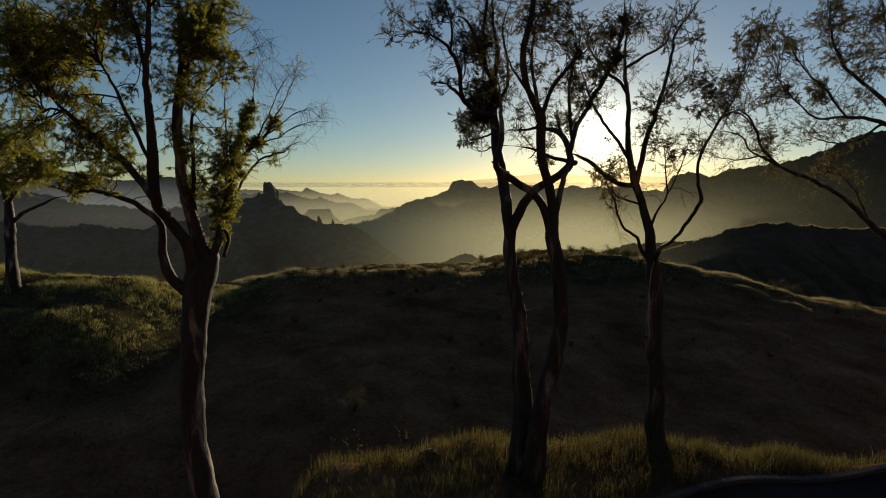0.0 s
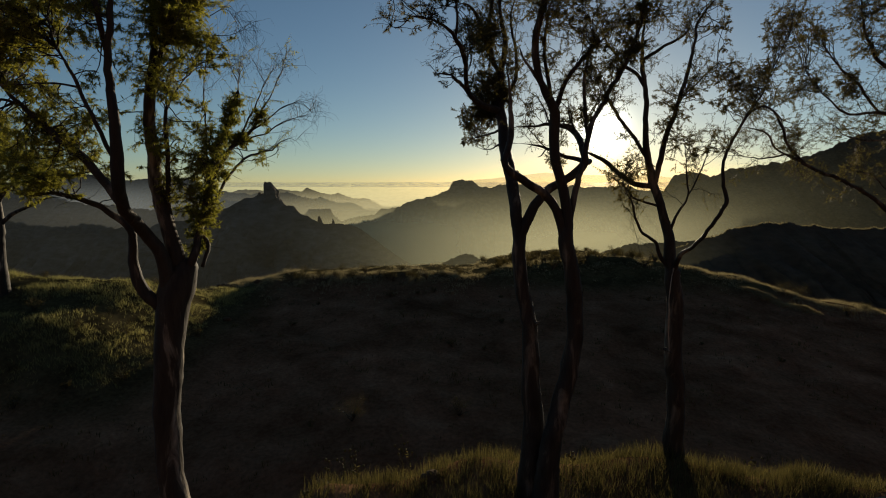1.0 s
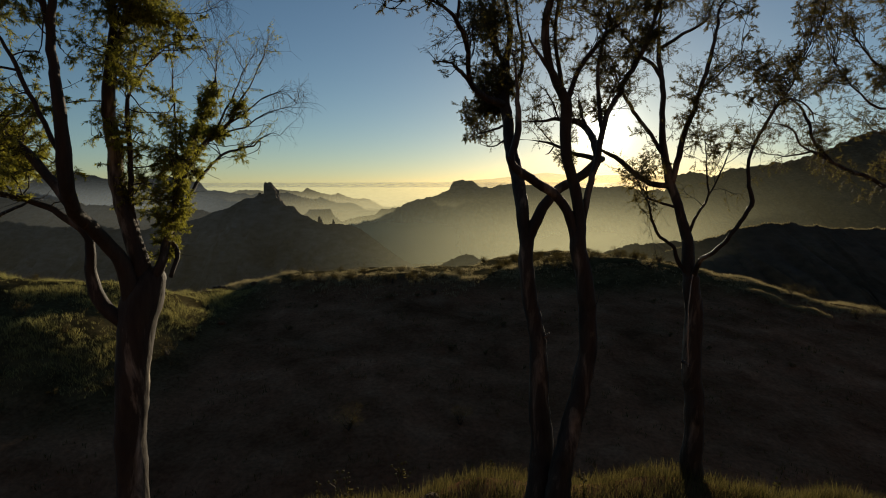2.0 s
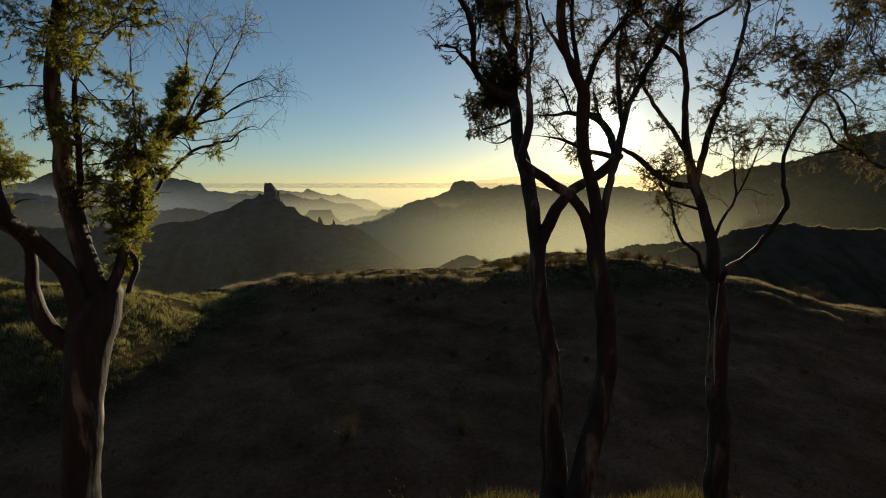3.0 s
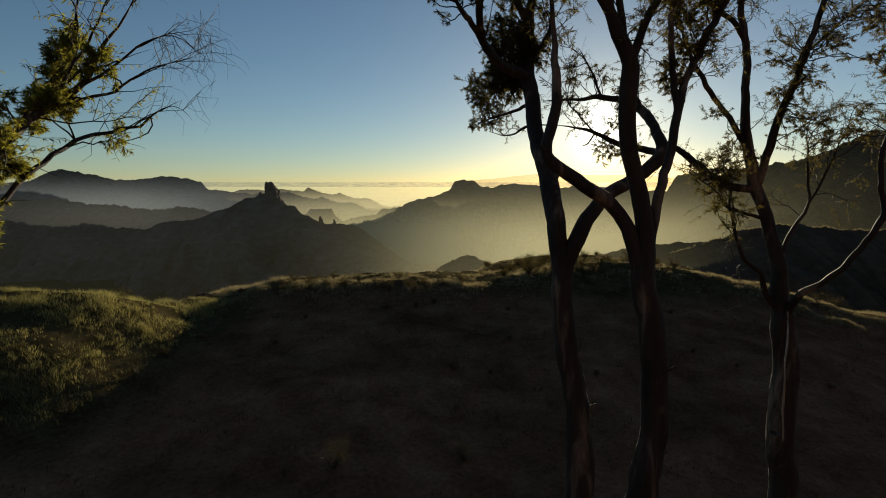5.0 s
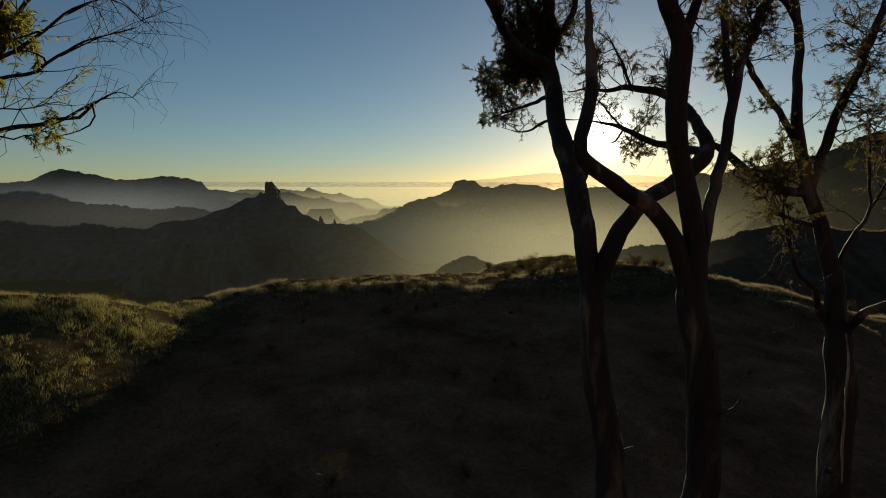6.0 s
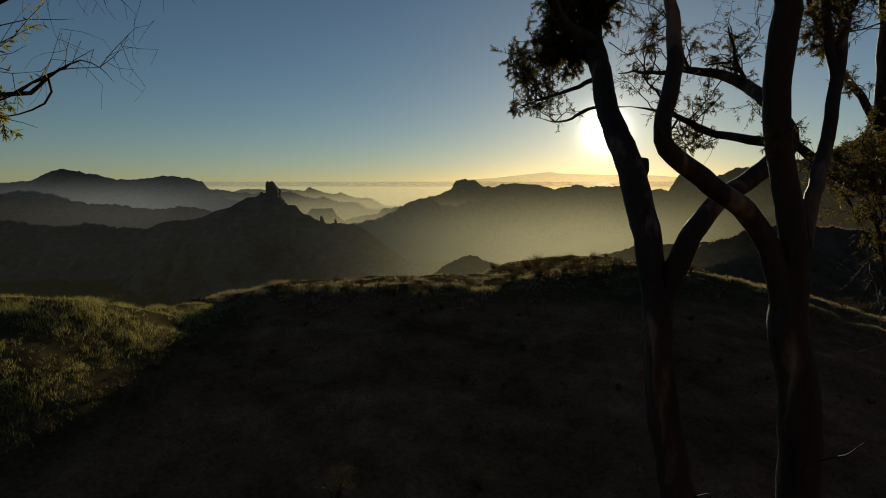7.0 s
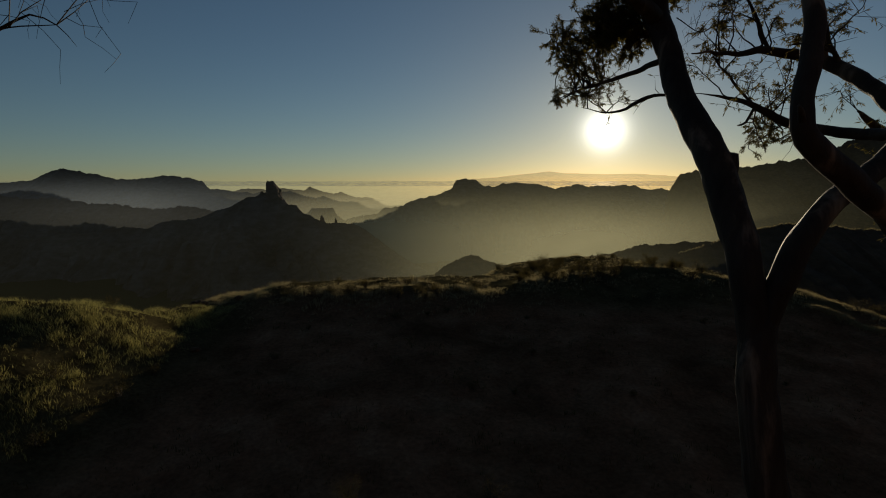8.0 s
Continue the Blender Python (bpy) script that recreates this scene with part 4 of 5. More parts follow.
tree.clump(1.14, 16.80, 10.85, 0.45, 0.54, 43, 58, 0.04)
tree.clump(2.31, 16.90, 9.51, 0.36, 0.40, 20, 29, 0.04)
tree.clump(0.68, 18.00, 9.73, 0.44, 0.37, 63, 58, 0.039)
tree.clump(1.10, 17.80, 9.09, 0.51, 0.43, 43, 43, 0.039)
tree.clump(0.61, 18.10, 8.66, 0.31, 0.26, 23, 43, 0.039)
tree.clump(1.42, 17.60, 9.58, 0.58, 0.41, 63, 58, 0.039)
tree.clump(2.40, 17.00, 9.21, 0.31, 0.31, 17, 37, 0.039)
tree.clump(2.81, 17.00, 9.49, 0.38, 0.31, 23, 37, 0.039)
tree.limb([(3.80, 16.80, 8.88, 0.034), (3.60, 16.80, 9.23, 0.023), (3.52, 16.80, 9.50, 0.019), (3.48, 16.80, 9.66, 0.011)], leafy=False)
tree.limb([(3.65, 16.80, 9.13, 0.015), (3.44, 16.80, 9.12, 0.015), (3.20, 16.80, 9.09, 0.008)], leafy=False)
tree.clump(3.28, 17.00, 8.64, 0.38, 0.31, 23, 37, 0.039)
tree.clump(3.32, 17.40, 8.02, 0.48, 0.32, 37, 43, 0.039)
tree.clump(3.70, 16.70, 9.20, 0.44, 0.37, 29, 43, 0.039)
tree.clump(2.64, 17.00, 8.86, 0.23, 0.23, 11, 29, 0.039)
tree.limb([(2.17, 14.50, 3.61, 0.059), (2.32, 14.35, 3.80, 0.039), (2.39, 14.30, 3.89, 0.020)], leafy=False)
tree.bare([(-0.23, 13.60, 9.87), (-0.38, 13.50, 10.04), (-0.47, 13.50, 10.13)], 4, 0.18, 0.0)
tree.bare([(-1.17, 12.40, 10.69), (-1.28, 12.30, 10.74), (-1.33, 12.30, 10.85)], 6, 0.16, 0.5)
tree.bare([(1.77, 16.80, 9.42), (2.12, 16.80, 9.25), (2.38, 16.80, 9.59)], 8, 0.4, 0.1)
tree.finish()

tree = Tree("eucalyptus_tree", (2.56, 13.80, -1.68), "backlit eucalyptus with a thick leaning trunk and snapped stub", 31, 0.13)
tree.limb([(2.56, 13.80, -1.77, 0.421), (2.62, 13.80, 0.61, 0.275), (2.90, 13.90, 1.89, 0.235), (3.18, 14.00, 3.14, 0.224), (3.2, 14.00, 4.41, 0.205), (3.04, 14.00, 5.34, 0.188), (2.92, 14.00, 6.03, 0.182), (2.92, 14.00, 6.29, 0.16)], "trunk", sides=16)
tree.limb([(2.95, 14.00, 5.80, 0.17), (2.93, 14.00, 6.33, 0.155), (2.88, 14.00, 6.93, 0.128), (2.76, 14.00, 7.45, 0.121), (2.58, 13.95, 8.03, 0.121), (2.52, 13.90, 8.61, 0.126), (2.51, 13.80, 9.09, 0.132), (2.28, 13.70, 9.43, 0.125), (2.06, 13.60, 9.76, 0.111), (1.87, 13.50, 9.97, 0.080), (1.78, 13.50, 10.08, 0.055)])
tree.limb([(2.09, 13.60, 9.72, 0.087), (1.98, 13.50, 10.21, 0.086), (1.98, 13.40, 10.72, 0.079), (2.11, 13.30, 11.35, 0.073), (2.23, 13.30, 12.12, 0.054), (2.27, 13.30, 13.12, 0.036)])
tree.limb([(2.54, 13.80, 9.09, 0.075), (2.64, 13.80, 9.44, 0.056), (2.80, 13.80, 9.86, 0.050), (3.08, 13.80, 10.20, 0.044), (3.42, 13.80, 10.55, 0.031), (3.69, 13.80, 10.75, 0.019)])
tree.limb([(2.42, 13.80, 9.16, 0.056), (2.30, 13.80, 9.86, 0.044), (2.20, 13.70, 10.52, 0.037), (2.32, 13.70, 11.33, 0.031), (2.51, 13.70, 11.86, 0.025)])
tree.limb([(2.90, 14.00, 5.95, 0.13), (2.74, 14.00, 6.52, 0.112), (2.56, 13.96, 6.86, 0.105), (2.30, 13.90, 7.16, 0.103), (1.91, 13.78, 7.40, 0.096), (1.62, 13.66, 7.59, 0.091), (1.42, 13.60, 7.74, 0.088), (1.35, 13.60, 7.94, 0.078), (1.42, 13.70, 8.22, 0.075), (1.49, 13.80, 8.51, 0.074), (1.52, 13.90, 8.98, 0.072), (1.52, 14.00, 9.34, 0.068), (1.46, 14.00, 9.77, 0.053), (1.37, 14.00, 10.20, 0.032)])
tree.limb([(1.37, 13.62, 7.81, 0.034), (1.27, 13.50, 7.89, 0.026), (1.22, 13.45, 7.94, 0.017)], leafy=False)
tree.limb([(2.93, 14.00, 6.03, 0.127), (2.97, 14.00, 6.44, 0.108), (3.06, 14.10, 6.92, 0.083), (3.18, 14.20, 7.45, 0.071), (3.33, 14.30, 7.82, 0.065), (3.46, 14.40, 8.32, 0.066), (3.66, 14.70, 8.97, 0.060), (4.05, 15.20, 9.48, 0.062), (4.49, 15.60, 10.15, 0.064), (4.93, 15.80, 10.88, 0.065), (5.21, 16.00, 11.80, 0.058), (5.21, 16.00, 12.57, 0.036)])
tree.limb([(1.87, 13.50, 9.97, 0.049), (1.68, 13.50, 10.24, 0.025), (1.61, 13.50, 10.42, 0.012)], sides=6)
tree.limb([(3.50, 14.45, 8.45, 0.055), (3.44, 14.60, 9.0, 0.05), (3.40, 14.70, 9.7, 0.042), (3.52, 14.8, 10.5, 0.034), (3.75, 14.9, 11.4, 0.02)])
tree.clump(3.03, 13.70, 10.93, 0.59, 0.59, 58, 52, 0.039)
tree.clump(2.76, 13.50, 11.54, 0.65, 0.51, 58, 52, 0.039)
tree.clump(4.44, 15.60, 10.62, 0.42, 0.50, 58, 58, 0.039)
tree.clump(4.65, 15.90, 11.62, 0.51, 0.60, 63, 58, 0.039)
tree.clump(3.95, 15.20, 9.72, 0.29, 0.36, 43, 58, 0.039)
tree.clump(3.64, 14.90, 10.04, 0.32, 0.40, 31, 43, 0.039)
tree.limb([(3.19, 14.00, 4.41, 0.013), (3.23, 13.70, 4.68, 0.009), (3.20, 13.40, 4.92, 0.007), (3.19, 13.20, 5.12, 0.005)], leafy=False)
tree.clump(2.47, 13.60, 10.23, 0.44, 0.58, 34, 37, 0.04)
tree.clump(3.21, 13.80, 10.41, 0.37, 0.44, 31, 43, 0.04)
tree.clump(2.27, 13.40, 11.25, 0.65, 0.65, 78, 52, 0.04)
tree.clump(3.16, 13.70, 11.33, 0.51, 0.59, 63, 52, 0.04)
tree.clump(2.01, 13.40, 10.59, 0.29, 0.43, 20, 37, 0.04)
tree.clump(2.49, 13.80, 7.88, 0.12, 0.21, 7, 20, 0.04)
tree.clump(3.63, 13.80, 10.68, 0.32, 0.44, 31, 43, 0.04)
tree.clump(2.50, 13.30, 12.12, 1.71, 0.57, 81, 52, 0.04)
tree.clump(1.83, 14.70, 10.45, 0.24, 0.79, 26, 37, 0.04)
tree.clump(2.73, 13.70, 9.15, 0.37, 0.37, 11, 20, 0.04)
tree.clump(2.88, 13.80, 9.58, 0.30, 0.37, 11, 29, 0.04)
tree.clump(3.48, 14.75, 9.06, 0.27, 0.6, 50, 46, 0.04)
tree.clump(3.72, 15.0, 9.90, 0.36, 0.5, 45, 46, 0.04)
tree.clump(4.89, 15.80, 10.89, 0.44, 0.47, 81, 75, 0.04)
tree.clump(5.16, 16.00, 11.88, 0.34, 0.51, 58, 66, 0.04)
tree.finish()

tree = Tree("eucalyptus_tree", (7.02, 16.00, -2.26), "slender backlit eucalyptus with spreading curved limbs", 41, 0.22)
tree.limb([(7.06, 16.30, -2.44, 0.381), (6.92, 16.30, -0.65, 0.298), (6.91, 16.30, 0.90, 0.265), (6.75, 16.30, 2.41, 0.249), (6.71, 16.30, 3.80, 0.232), (6.58, 16.30, 4.79, 0.199)], "trunk", sides=16)
tree.limb([(6.62, 16.30, 4.70, 0.191), (6.47, 16.40, 5.67, 0.151), (6.25, 16.50, 6.55, 0.124), (6.07, 16.60, 7.25, 0.125), (5.85, 16.65, 7.94, 0.105), (5.73, 16.70, 8.82, 0.084), (5.72, 16.75, 9.69, 0.071), (5.63, 16.90, 10.55, 0.064), (5.62, 17.00, 11.40, 0.050), (5.68, 17.00, 12.23, 0.043), (5.77, 17.00, 13.21, 0.028)])
tree.limb([(6.04, 16.55, 7.30, 0.085), (6.12, 16.35, 8.29, 0.075), (6.16, 16.15, 8.88, 0.066), (6.32, 16.05, 9.46, 0.06), (6.50, 15.98, 10.27, 0.05), (6.66, 16.0, 11.08, 0.041), (6.81, 16.20, 11.69, 0.034), (7.08, 15.80, 12.21, 0.026), (7.44, 15.80, 12.81, 0.020)])
tree.limb([(5.75, 16.90, 10.11, 0.056), (5.41, 16.80, 10.43, 0.049), (5.05, 16.80, 10.69, 0.049), (4.66, 16.70, 11.08, 0.035), (4.29, 16.70, 11.66, 0.021)])
tree.limb([(5.75, 17.00, 10.81, 0.050), (6.19, 16.90, 11.21, 0.042), (6.69, 16.70, 11.49, 0.028), (6.91, 16.70, 12.15, 0.021)])
tree.limb([(5.89, 16.60, 7.25, 0.083), (5.52, 16.70, 7.33, 0.077), (5.00, 16.80, 7.68, 0.070), (4.57, 16.90, 8.05, 0.063), (4.19, 16.70, 8.19, 0.056), (3.93, 16.50, 8.25, 0.041)])
tree.limb([(6.53, 16.30, 4.83, 0.075), (6.20, 16.30, 5.24, 0.061), (6.00, 16.20, 5.69, 0.047), (5.45, 15.80, 6.00, 0.040), (5.18, 15.70, 6.43, 0.033), (5.04, 15.70, 6.93, 0.026), (4.68, 15.70, 7.59, 0.013)], leafy=False)
tree.limb([(5.96, 16.50, 6.63, 0.041), (5.47, 16.50, 6.90, 0.028), (5.16, 16.50, 7.25, 0.021), (4.65, 16.50, 7.59, 0.014)])
tree.limb([(6.63, 16.30, 4.65, 0.095), (6.56, 16.10, 5.04, 0.074), (6.56, 15.80, 5.36, 0.066), (6.75, 15.60, 5.56, 0.052), (7.00, 15.30, 6.10, 0.051), (7.28, 15.20, 6.66, 0.051), (7.41, 15.20, 6.92, 0.057), (7.30, 15.20, 7.36, 0.044), (7.27, 15.20, 7.83, 0.038), (7.35, 15.20, 8.31, 0.038), (7.56, 15.20, 8.70, 0.038), (7.87, 15.20, 9.24, 0.032), (8.15, 15.20, 9.71, 0.025), (8.41, 15.20, 10.47, 0.025), (8.74, 15.20, 11.22, 0.019)], bare_to=0.45)
tree.limb([(6.39, 16.35, 5.82, 0.055), (6.57, 16.40, 6.29, 0.041), (6.92, 16.40, 6.99, 0.027), (6.84, 16.40, 7.77, 0.021), (6.69, 16.40, 8.62, 0.014)])
tree.limb([(6.92, 16.40, 6.99, 0.021), (7.23, 16.40, 7.59, 0.021), (7.45, 16.40, 8.28, 0.014)])
tree.limb([(5.82, 16.68, 8.02, 0.055), (5.22, 16.65, 8.88, 0.05), (4.88, 16.60, 9.25, 0.046), (4.68, 16.60, 9.56, 0.042), (4.40, 16.55, 10.11, 0.034), (4.12, 16.50, 10.76, 0.024)])
tree.limb([(6.09, 16.40, 9.37, 0.034), (6.46, 16.30, 9.69, 0.027), (6.90, 16.20, 10.09, 0.020), (7.27, 15.80, 10.58, 0.013)])
tree.limb([(7.62, 15.20, 8.78, 0.025), (8.02, 15.20, 9.32, 0.019), (8.51, 15.20, 9.17, 0.019), (8.79, 15.20, 8.70, 0.019)])
tree.clump(6.37, 15.90, 8.42, 0.54, 0.80, 51, 54, 0.041)
tree.clump(7.21, 15.90, 8.42, 0.36, 0.63, 32, 46, 0.041)
tree.clump(4.73, 15.60, 7.59, 0.53, 0.61, 56, 54, 0.041)
tree.clump(5.26, 16.00, 7.93, 0.45, 0.45, 37, 46, 0.041)
tree.clump(5.95, 16.40, 12.06, 0.83, 0.92, 61, 54, 0.041)
tree.clump(4.93, 16.40, 12.38, 0.65, 0.74, 42, 46, 0.041)
tree.clump(6.45, 15.90, 11.46, 0.54, 0.54, 27, 36, 0.041)
tree.clump(7.37, 15.60, 11.31, 0.28, 0.79, 37, 46, 0.041)
tree.clump(7.33, 15.20, 10.09, 0.60, 0.60, 61, 54, 0.041)
tree.clump(8.09, 15.00, 11.10, 0.42, 0.51, 37, 54, 0.041)
tree.clump(8.58, 15.00, 11.68, 0.42, 0.42, 42, 54, 0.041)
tree.clump(7.88, 15.00, 9.75, 0.59, 0.51, 42, 46, 0.041)
tree.clump(5.05, 16.20, 8.44, 0.36, 0.36, 13, 36, 0.041)
tree.clump(6.74, 15.70, 10.48, 0.44, 0.44, 18, 27, 0.041)
tree.clump(4.40, 16.20, 11.69, 0.55, 0.73, 32, 46, 0.041)
tree.clump(6.60, 15.60, 12.15, 0.70, 0.53, 27, 36, 0.041)
tree.clump(4.92, 15.60, 6.94, 0.44, 0.53, 23, 36, 0.041)
tree.clump(5.82, 16.20, 9.93, 0.46, 0.73, 13, 27, 0.041)
tree.clump(7.19, 15.00, 8.53, 0.34, 0.34, 13, 27, 0.041)
tree.clump(6.27, 15.90, 9.35, 0.36, 0.28, 30, 44, 0.041)
tree.clump(5.75, 16.00, 9.71, 0.3, 0.3, 22, 40, 0.041)
tree.clump(5.96, 15.90, 9.06, 0.32, 0.22, 22, 40, 0.041)
tree.clump(6.55, 15.40, 9.95, 0.45, 0.34, 34, 44, 0.041)
tree.clump(7.20, 15.20, 10.0, 0.42, 0.32, 40, 44, 0.041)
tree.clump(6.90, 15.20, 9.55, 0.36, 0.28, 26, 40, 0.041)
tree.clump(7.50, 15.20, 9.55, 0.40, 0.26, 30, 44, 0.041)
tree.clump(8.00, 15.20, 10.3, 0.50, 0.36, 34, 44, 0.041)
tree.ribbon([(6.52, 16.10, 4.95), (6.30, 15.72, 4.70), (6.22, 15.58, 4.30), (6.21, 15.55, 3.70), (6.25, 15.55, 3.10), (6.28, 15.54, 2.60)], 0.05)
tree.limb([(6.30, 15.90, 2.61, 0.052), (6.39, 15.70, 2.59, 0.030), (6.41, 15.65, 2.55, 0.017)], leafy=False)
tree.bare([(5.64, 16.20, 7.01), (5.34, 16.00, 6.64), (5.21, 15.90, 6.25)], 8, 0.4, 0.2)
tree.bare([(5.21, 15.90, 6.25), (5.29, 15.80, 5.90), (5.39, 15.80, 5.53)], 6, 0.35, 0.2)
tree.finish()

tree = Tree("eucalyptus_tree", (17.77, 18.00, -3.71), "spreading eucalyptus with long drooping limbs at the slope edge", 51, 0.32)
tree.limb([(17.89, 18.00, -4.62, 0.476), (17.19, 18.00, 0.83, 0.348), (16.71, 18.00, 3.10, 0.311), (15.92, 18.00, 4.70, 0.275), (15.63, 18.00, 5.48, 0.275)], "trunk", sides=16)
tree.limb([(15.78, 18.00, 5.09, 0.120), (14.71, 18.00, 5.87, 0.090), (13.47, 17.90, 6.84, 0.067), (12.40, 17.80, 7.37, 0.059), (11.61, 17.80, 7.69, 0.052), (11.02, 17.80, 7.97, 0.045), (10.48, 17.70, 8.19, 0.037), (9.59, 17.60, 8.07, 0.029), (8.78, 17.50, 8.23, 0.022), (8.31, 17.50, 8.47, 0.015)])
tree.limb([(11.21, 17.80, 7.93, 0.045), (10.61, 17.80, 8.43, 0.045), (10.27, 17.70, 9.06, 0.037), (9.99, 17.70, 9.52, 0.030), (9.52, 17.70, 9.70, 0.022), (8.99, 17.70, 9.33, 0.015)])
tree.limb([(11.12, 17.80, 7.93, 0.030), (10.13, 17.60, 8.33, 0.029), (9.71, 17.60, 8.87, 0.029), (8.96, 17.60, 9.02, 0.022)])
tree.limb([(15.85, 18.00, 5.29, 0.120), (16.00, 18.00, 7.22, 0.105), (15.22, 18.00, 8.90, 0.090), (14.41, 18.00, 9.36, 0.068), (13.38, 17.90, 9.52, 0.052), (12.38, 17.80, 9.44, 0.045), (11.60, 17.80, 9.89, 0.037), (11.19, 17.80, 10.34, 0.030), (10.77, 17.80, 10.87, 0.022)])
tree.limb([(15.45, 18.00, 8.53, 0.090), (14.83, 18.00, 9.82, 0.075), (14.10, 18.00, 10.46, 0.060), (13.30, 18.00, 11.00, 0.053), (12.86, 18.00, 11.62, 0.045), (12.59, 18.00, 12.50, 0.038), (12.42, 18.00, 13.20, 0.030)])
tree.limb([(14.62, 18.00, 9.24, 0.045), (13.73, 18.00, 8.72, 0.030), (12.59, 18.00, 8.75, 0.023), (11.98, 18.00, 9.18, 0.015)])
tree.limb([(13.37, 17.90, 9.63, 0.037), (12.55, 17.90, 10.35, 0.037), (11.87, 17.80, 10.87, 0.030), (11.26, 17.80, 11.58, 0.022)])
tree.limb([(15.93, 18.00, 7.78, 0.090), (15.21, 18.00, 10.55, 0.068), (14.46, 18.00, 12.15, 0.053), (14.12, 18.00, 13.54, 0.030)])
tree.limb([(14.62, 18.00, 5.87, 0.030), (13.68, 18.00, 7.40, 0.023), (12.69, 18.00, 7.78, 0.015)])
tree.clump(10.52, 17.80, 10.51, 0.73, 0.84, 68, 45, 0.052)
tree.clump(10.28, 17.80, 12.27, 0.73, 0.63, 62, 45, 0.052)
tree.clump(11.24, 17.80, 11.75, 0.63, 0.63, 46, 39, 0.052)
tree.clump(12.57, 18.00, 12.67, 0.95, 0.74, 88, 45, 0.052)
tree.clump(13.05, 18.00, 11.62, 0.95, 0.74, 68, 45, 0.052)
tree.clump(13.87, 18.00, 12.50, 0.85, 0.85, 79, 45, 0.052)
tree.clump(11.19, 17.80, 10.25, 0.42, 0.42, 31, 39, 0.052)
tree.clump(12.55, 17.90, 10.35, 0.74, 0.53, 57, 45, 0.052)
tree.clump(14.10, 18.00, 11.26, 0.74, 0.85, 57, 45, 0.052)
tree.clump(10.50, 17.70, 8.97, 0.58, 0.73, 36, 39, 0.052)
tree.clump(13.12, 18.00, 9.09, 0.95, 0.53, 42, 31, 0.052)
tree.clump(13.96, 18.00, 10.00, 0.85, 0.53, 36, 31, 0.052)
tree.clump(10.91, 17.70, 8.52, 0.52, 0.52, 26, 31, 0.052)
tree.clump(9.47, 17.80, 11.05, 0.73, 0.63, 26, 31, 0.052)
tree.clump(11.98, 17.90, 8.53, 0.63, 0.53, 15, 22, 0.052)
tree.clump(15.01, 18.00, 12.15, 1.27, 1.27, 79, 45, 0.052)
tree.clump(13.09, 18.00, 7.59, 0.85, 0.42, 20, 22, 0.052)
tree.clump(13.01, 18.00, 13.71, 1.70, 0.64, 68, 45, 0.052)
tree.finish()

tree = Tree("eucalyptus_tree", (-33.37, 40.00, -1.83), "gnarled eucalyptus on the sunlit grassy slope", 61, 0.05, PALE_BARK, LEAF)
tree.limb([(-33.33, 40.00, -2.18, 0.610), (-33.19, 40.00, -0.18, 0.447), (-33.11, 40.00, 2.02, 0.366), (-32.91, 40.00, 3.76, 0.366), (-32.85, 40.00, 5.05, 0.285), (-32.96, 40.00, 6.32, 0.244), (-33.24, 40.00, 7.59, 0.203), (-33.68, 40.00, 9.26, 0.142)], "trunk", sides=12)
tree.limb([(-32.80, 40.00, 3.97, 0.167), (-31.63, 40.00, 4.83, 0.134), (-30.29, 40.00, 5.39, 0.100), (-29.17, 40.00, 5.90, 0.067), (-28.10, 40.00, 5.98, 0.033)])
tree.limb([(-32.89, 40.00, 5.47, 0.167), (-32.09, 40.00, 6.53, 0.134), (-30.91, 40.00, 7.59, 0.100), (-29.76, 40.00, 8.42, 0.067)])
tree.clump(-31.87, 40.00, 8.42, 2.57, 1.93, 198, 34, 0.15)
tree.clump(-33.84, 40.00, 9.67, 2.57, 2.14, 176, 34, 0.15)
tree.clump(-32.43, 40.00, 10.91, 2.14, 1.71, 132, 34, 0.15)
tree.clump(-28.96, 40.00, 8.01, 1.28, 1.28, 44, 34, 0.15)
tree.clump(-30.09, 40.00, 9.26, 1.71, 1.71, 74, 34, 0.15)
tree.clump(-32.91, 40.00, 6.74, 1.50, 1.07, 52, 34, 0.15)
tree.clump(-29.42, 40.00, 7.59, 1.28, 0.86, 30, 34, 0.15)
tree.clump(-31.22, 40.00, 10.50, 2.14, 1.28, 66, 34, 0.15)
tree.finish()


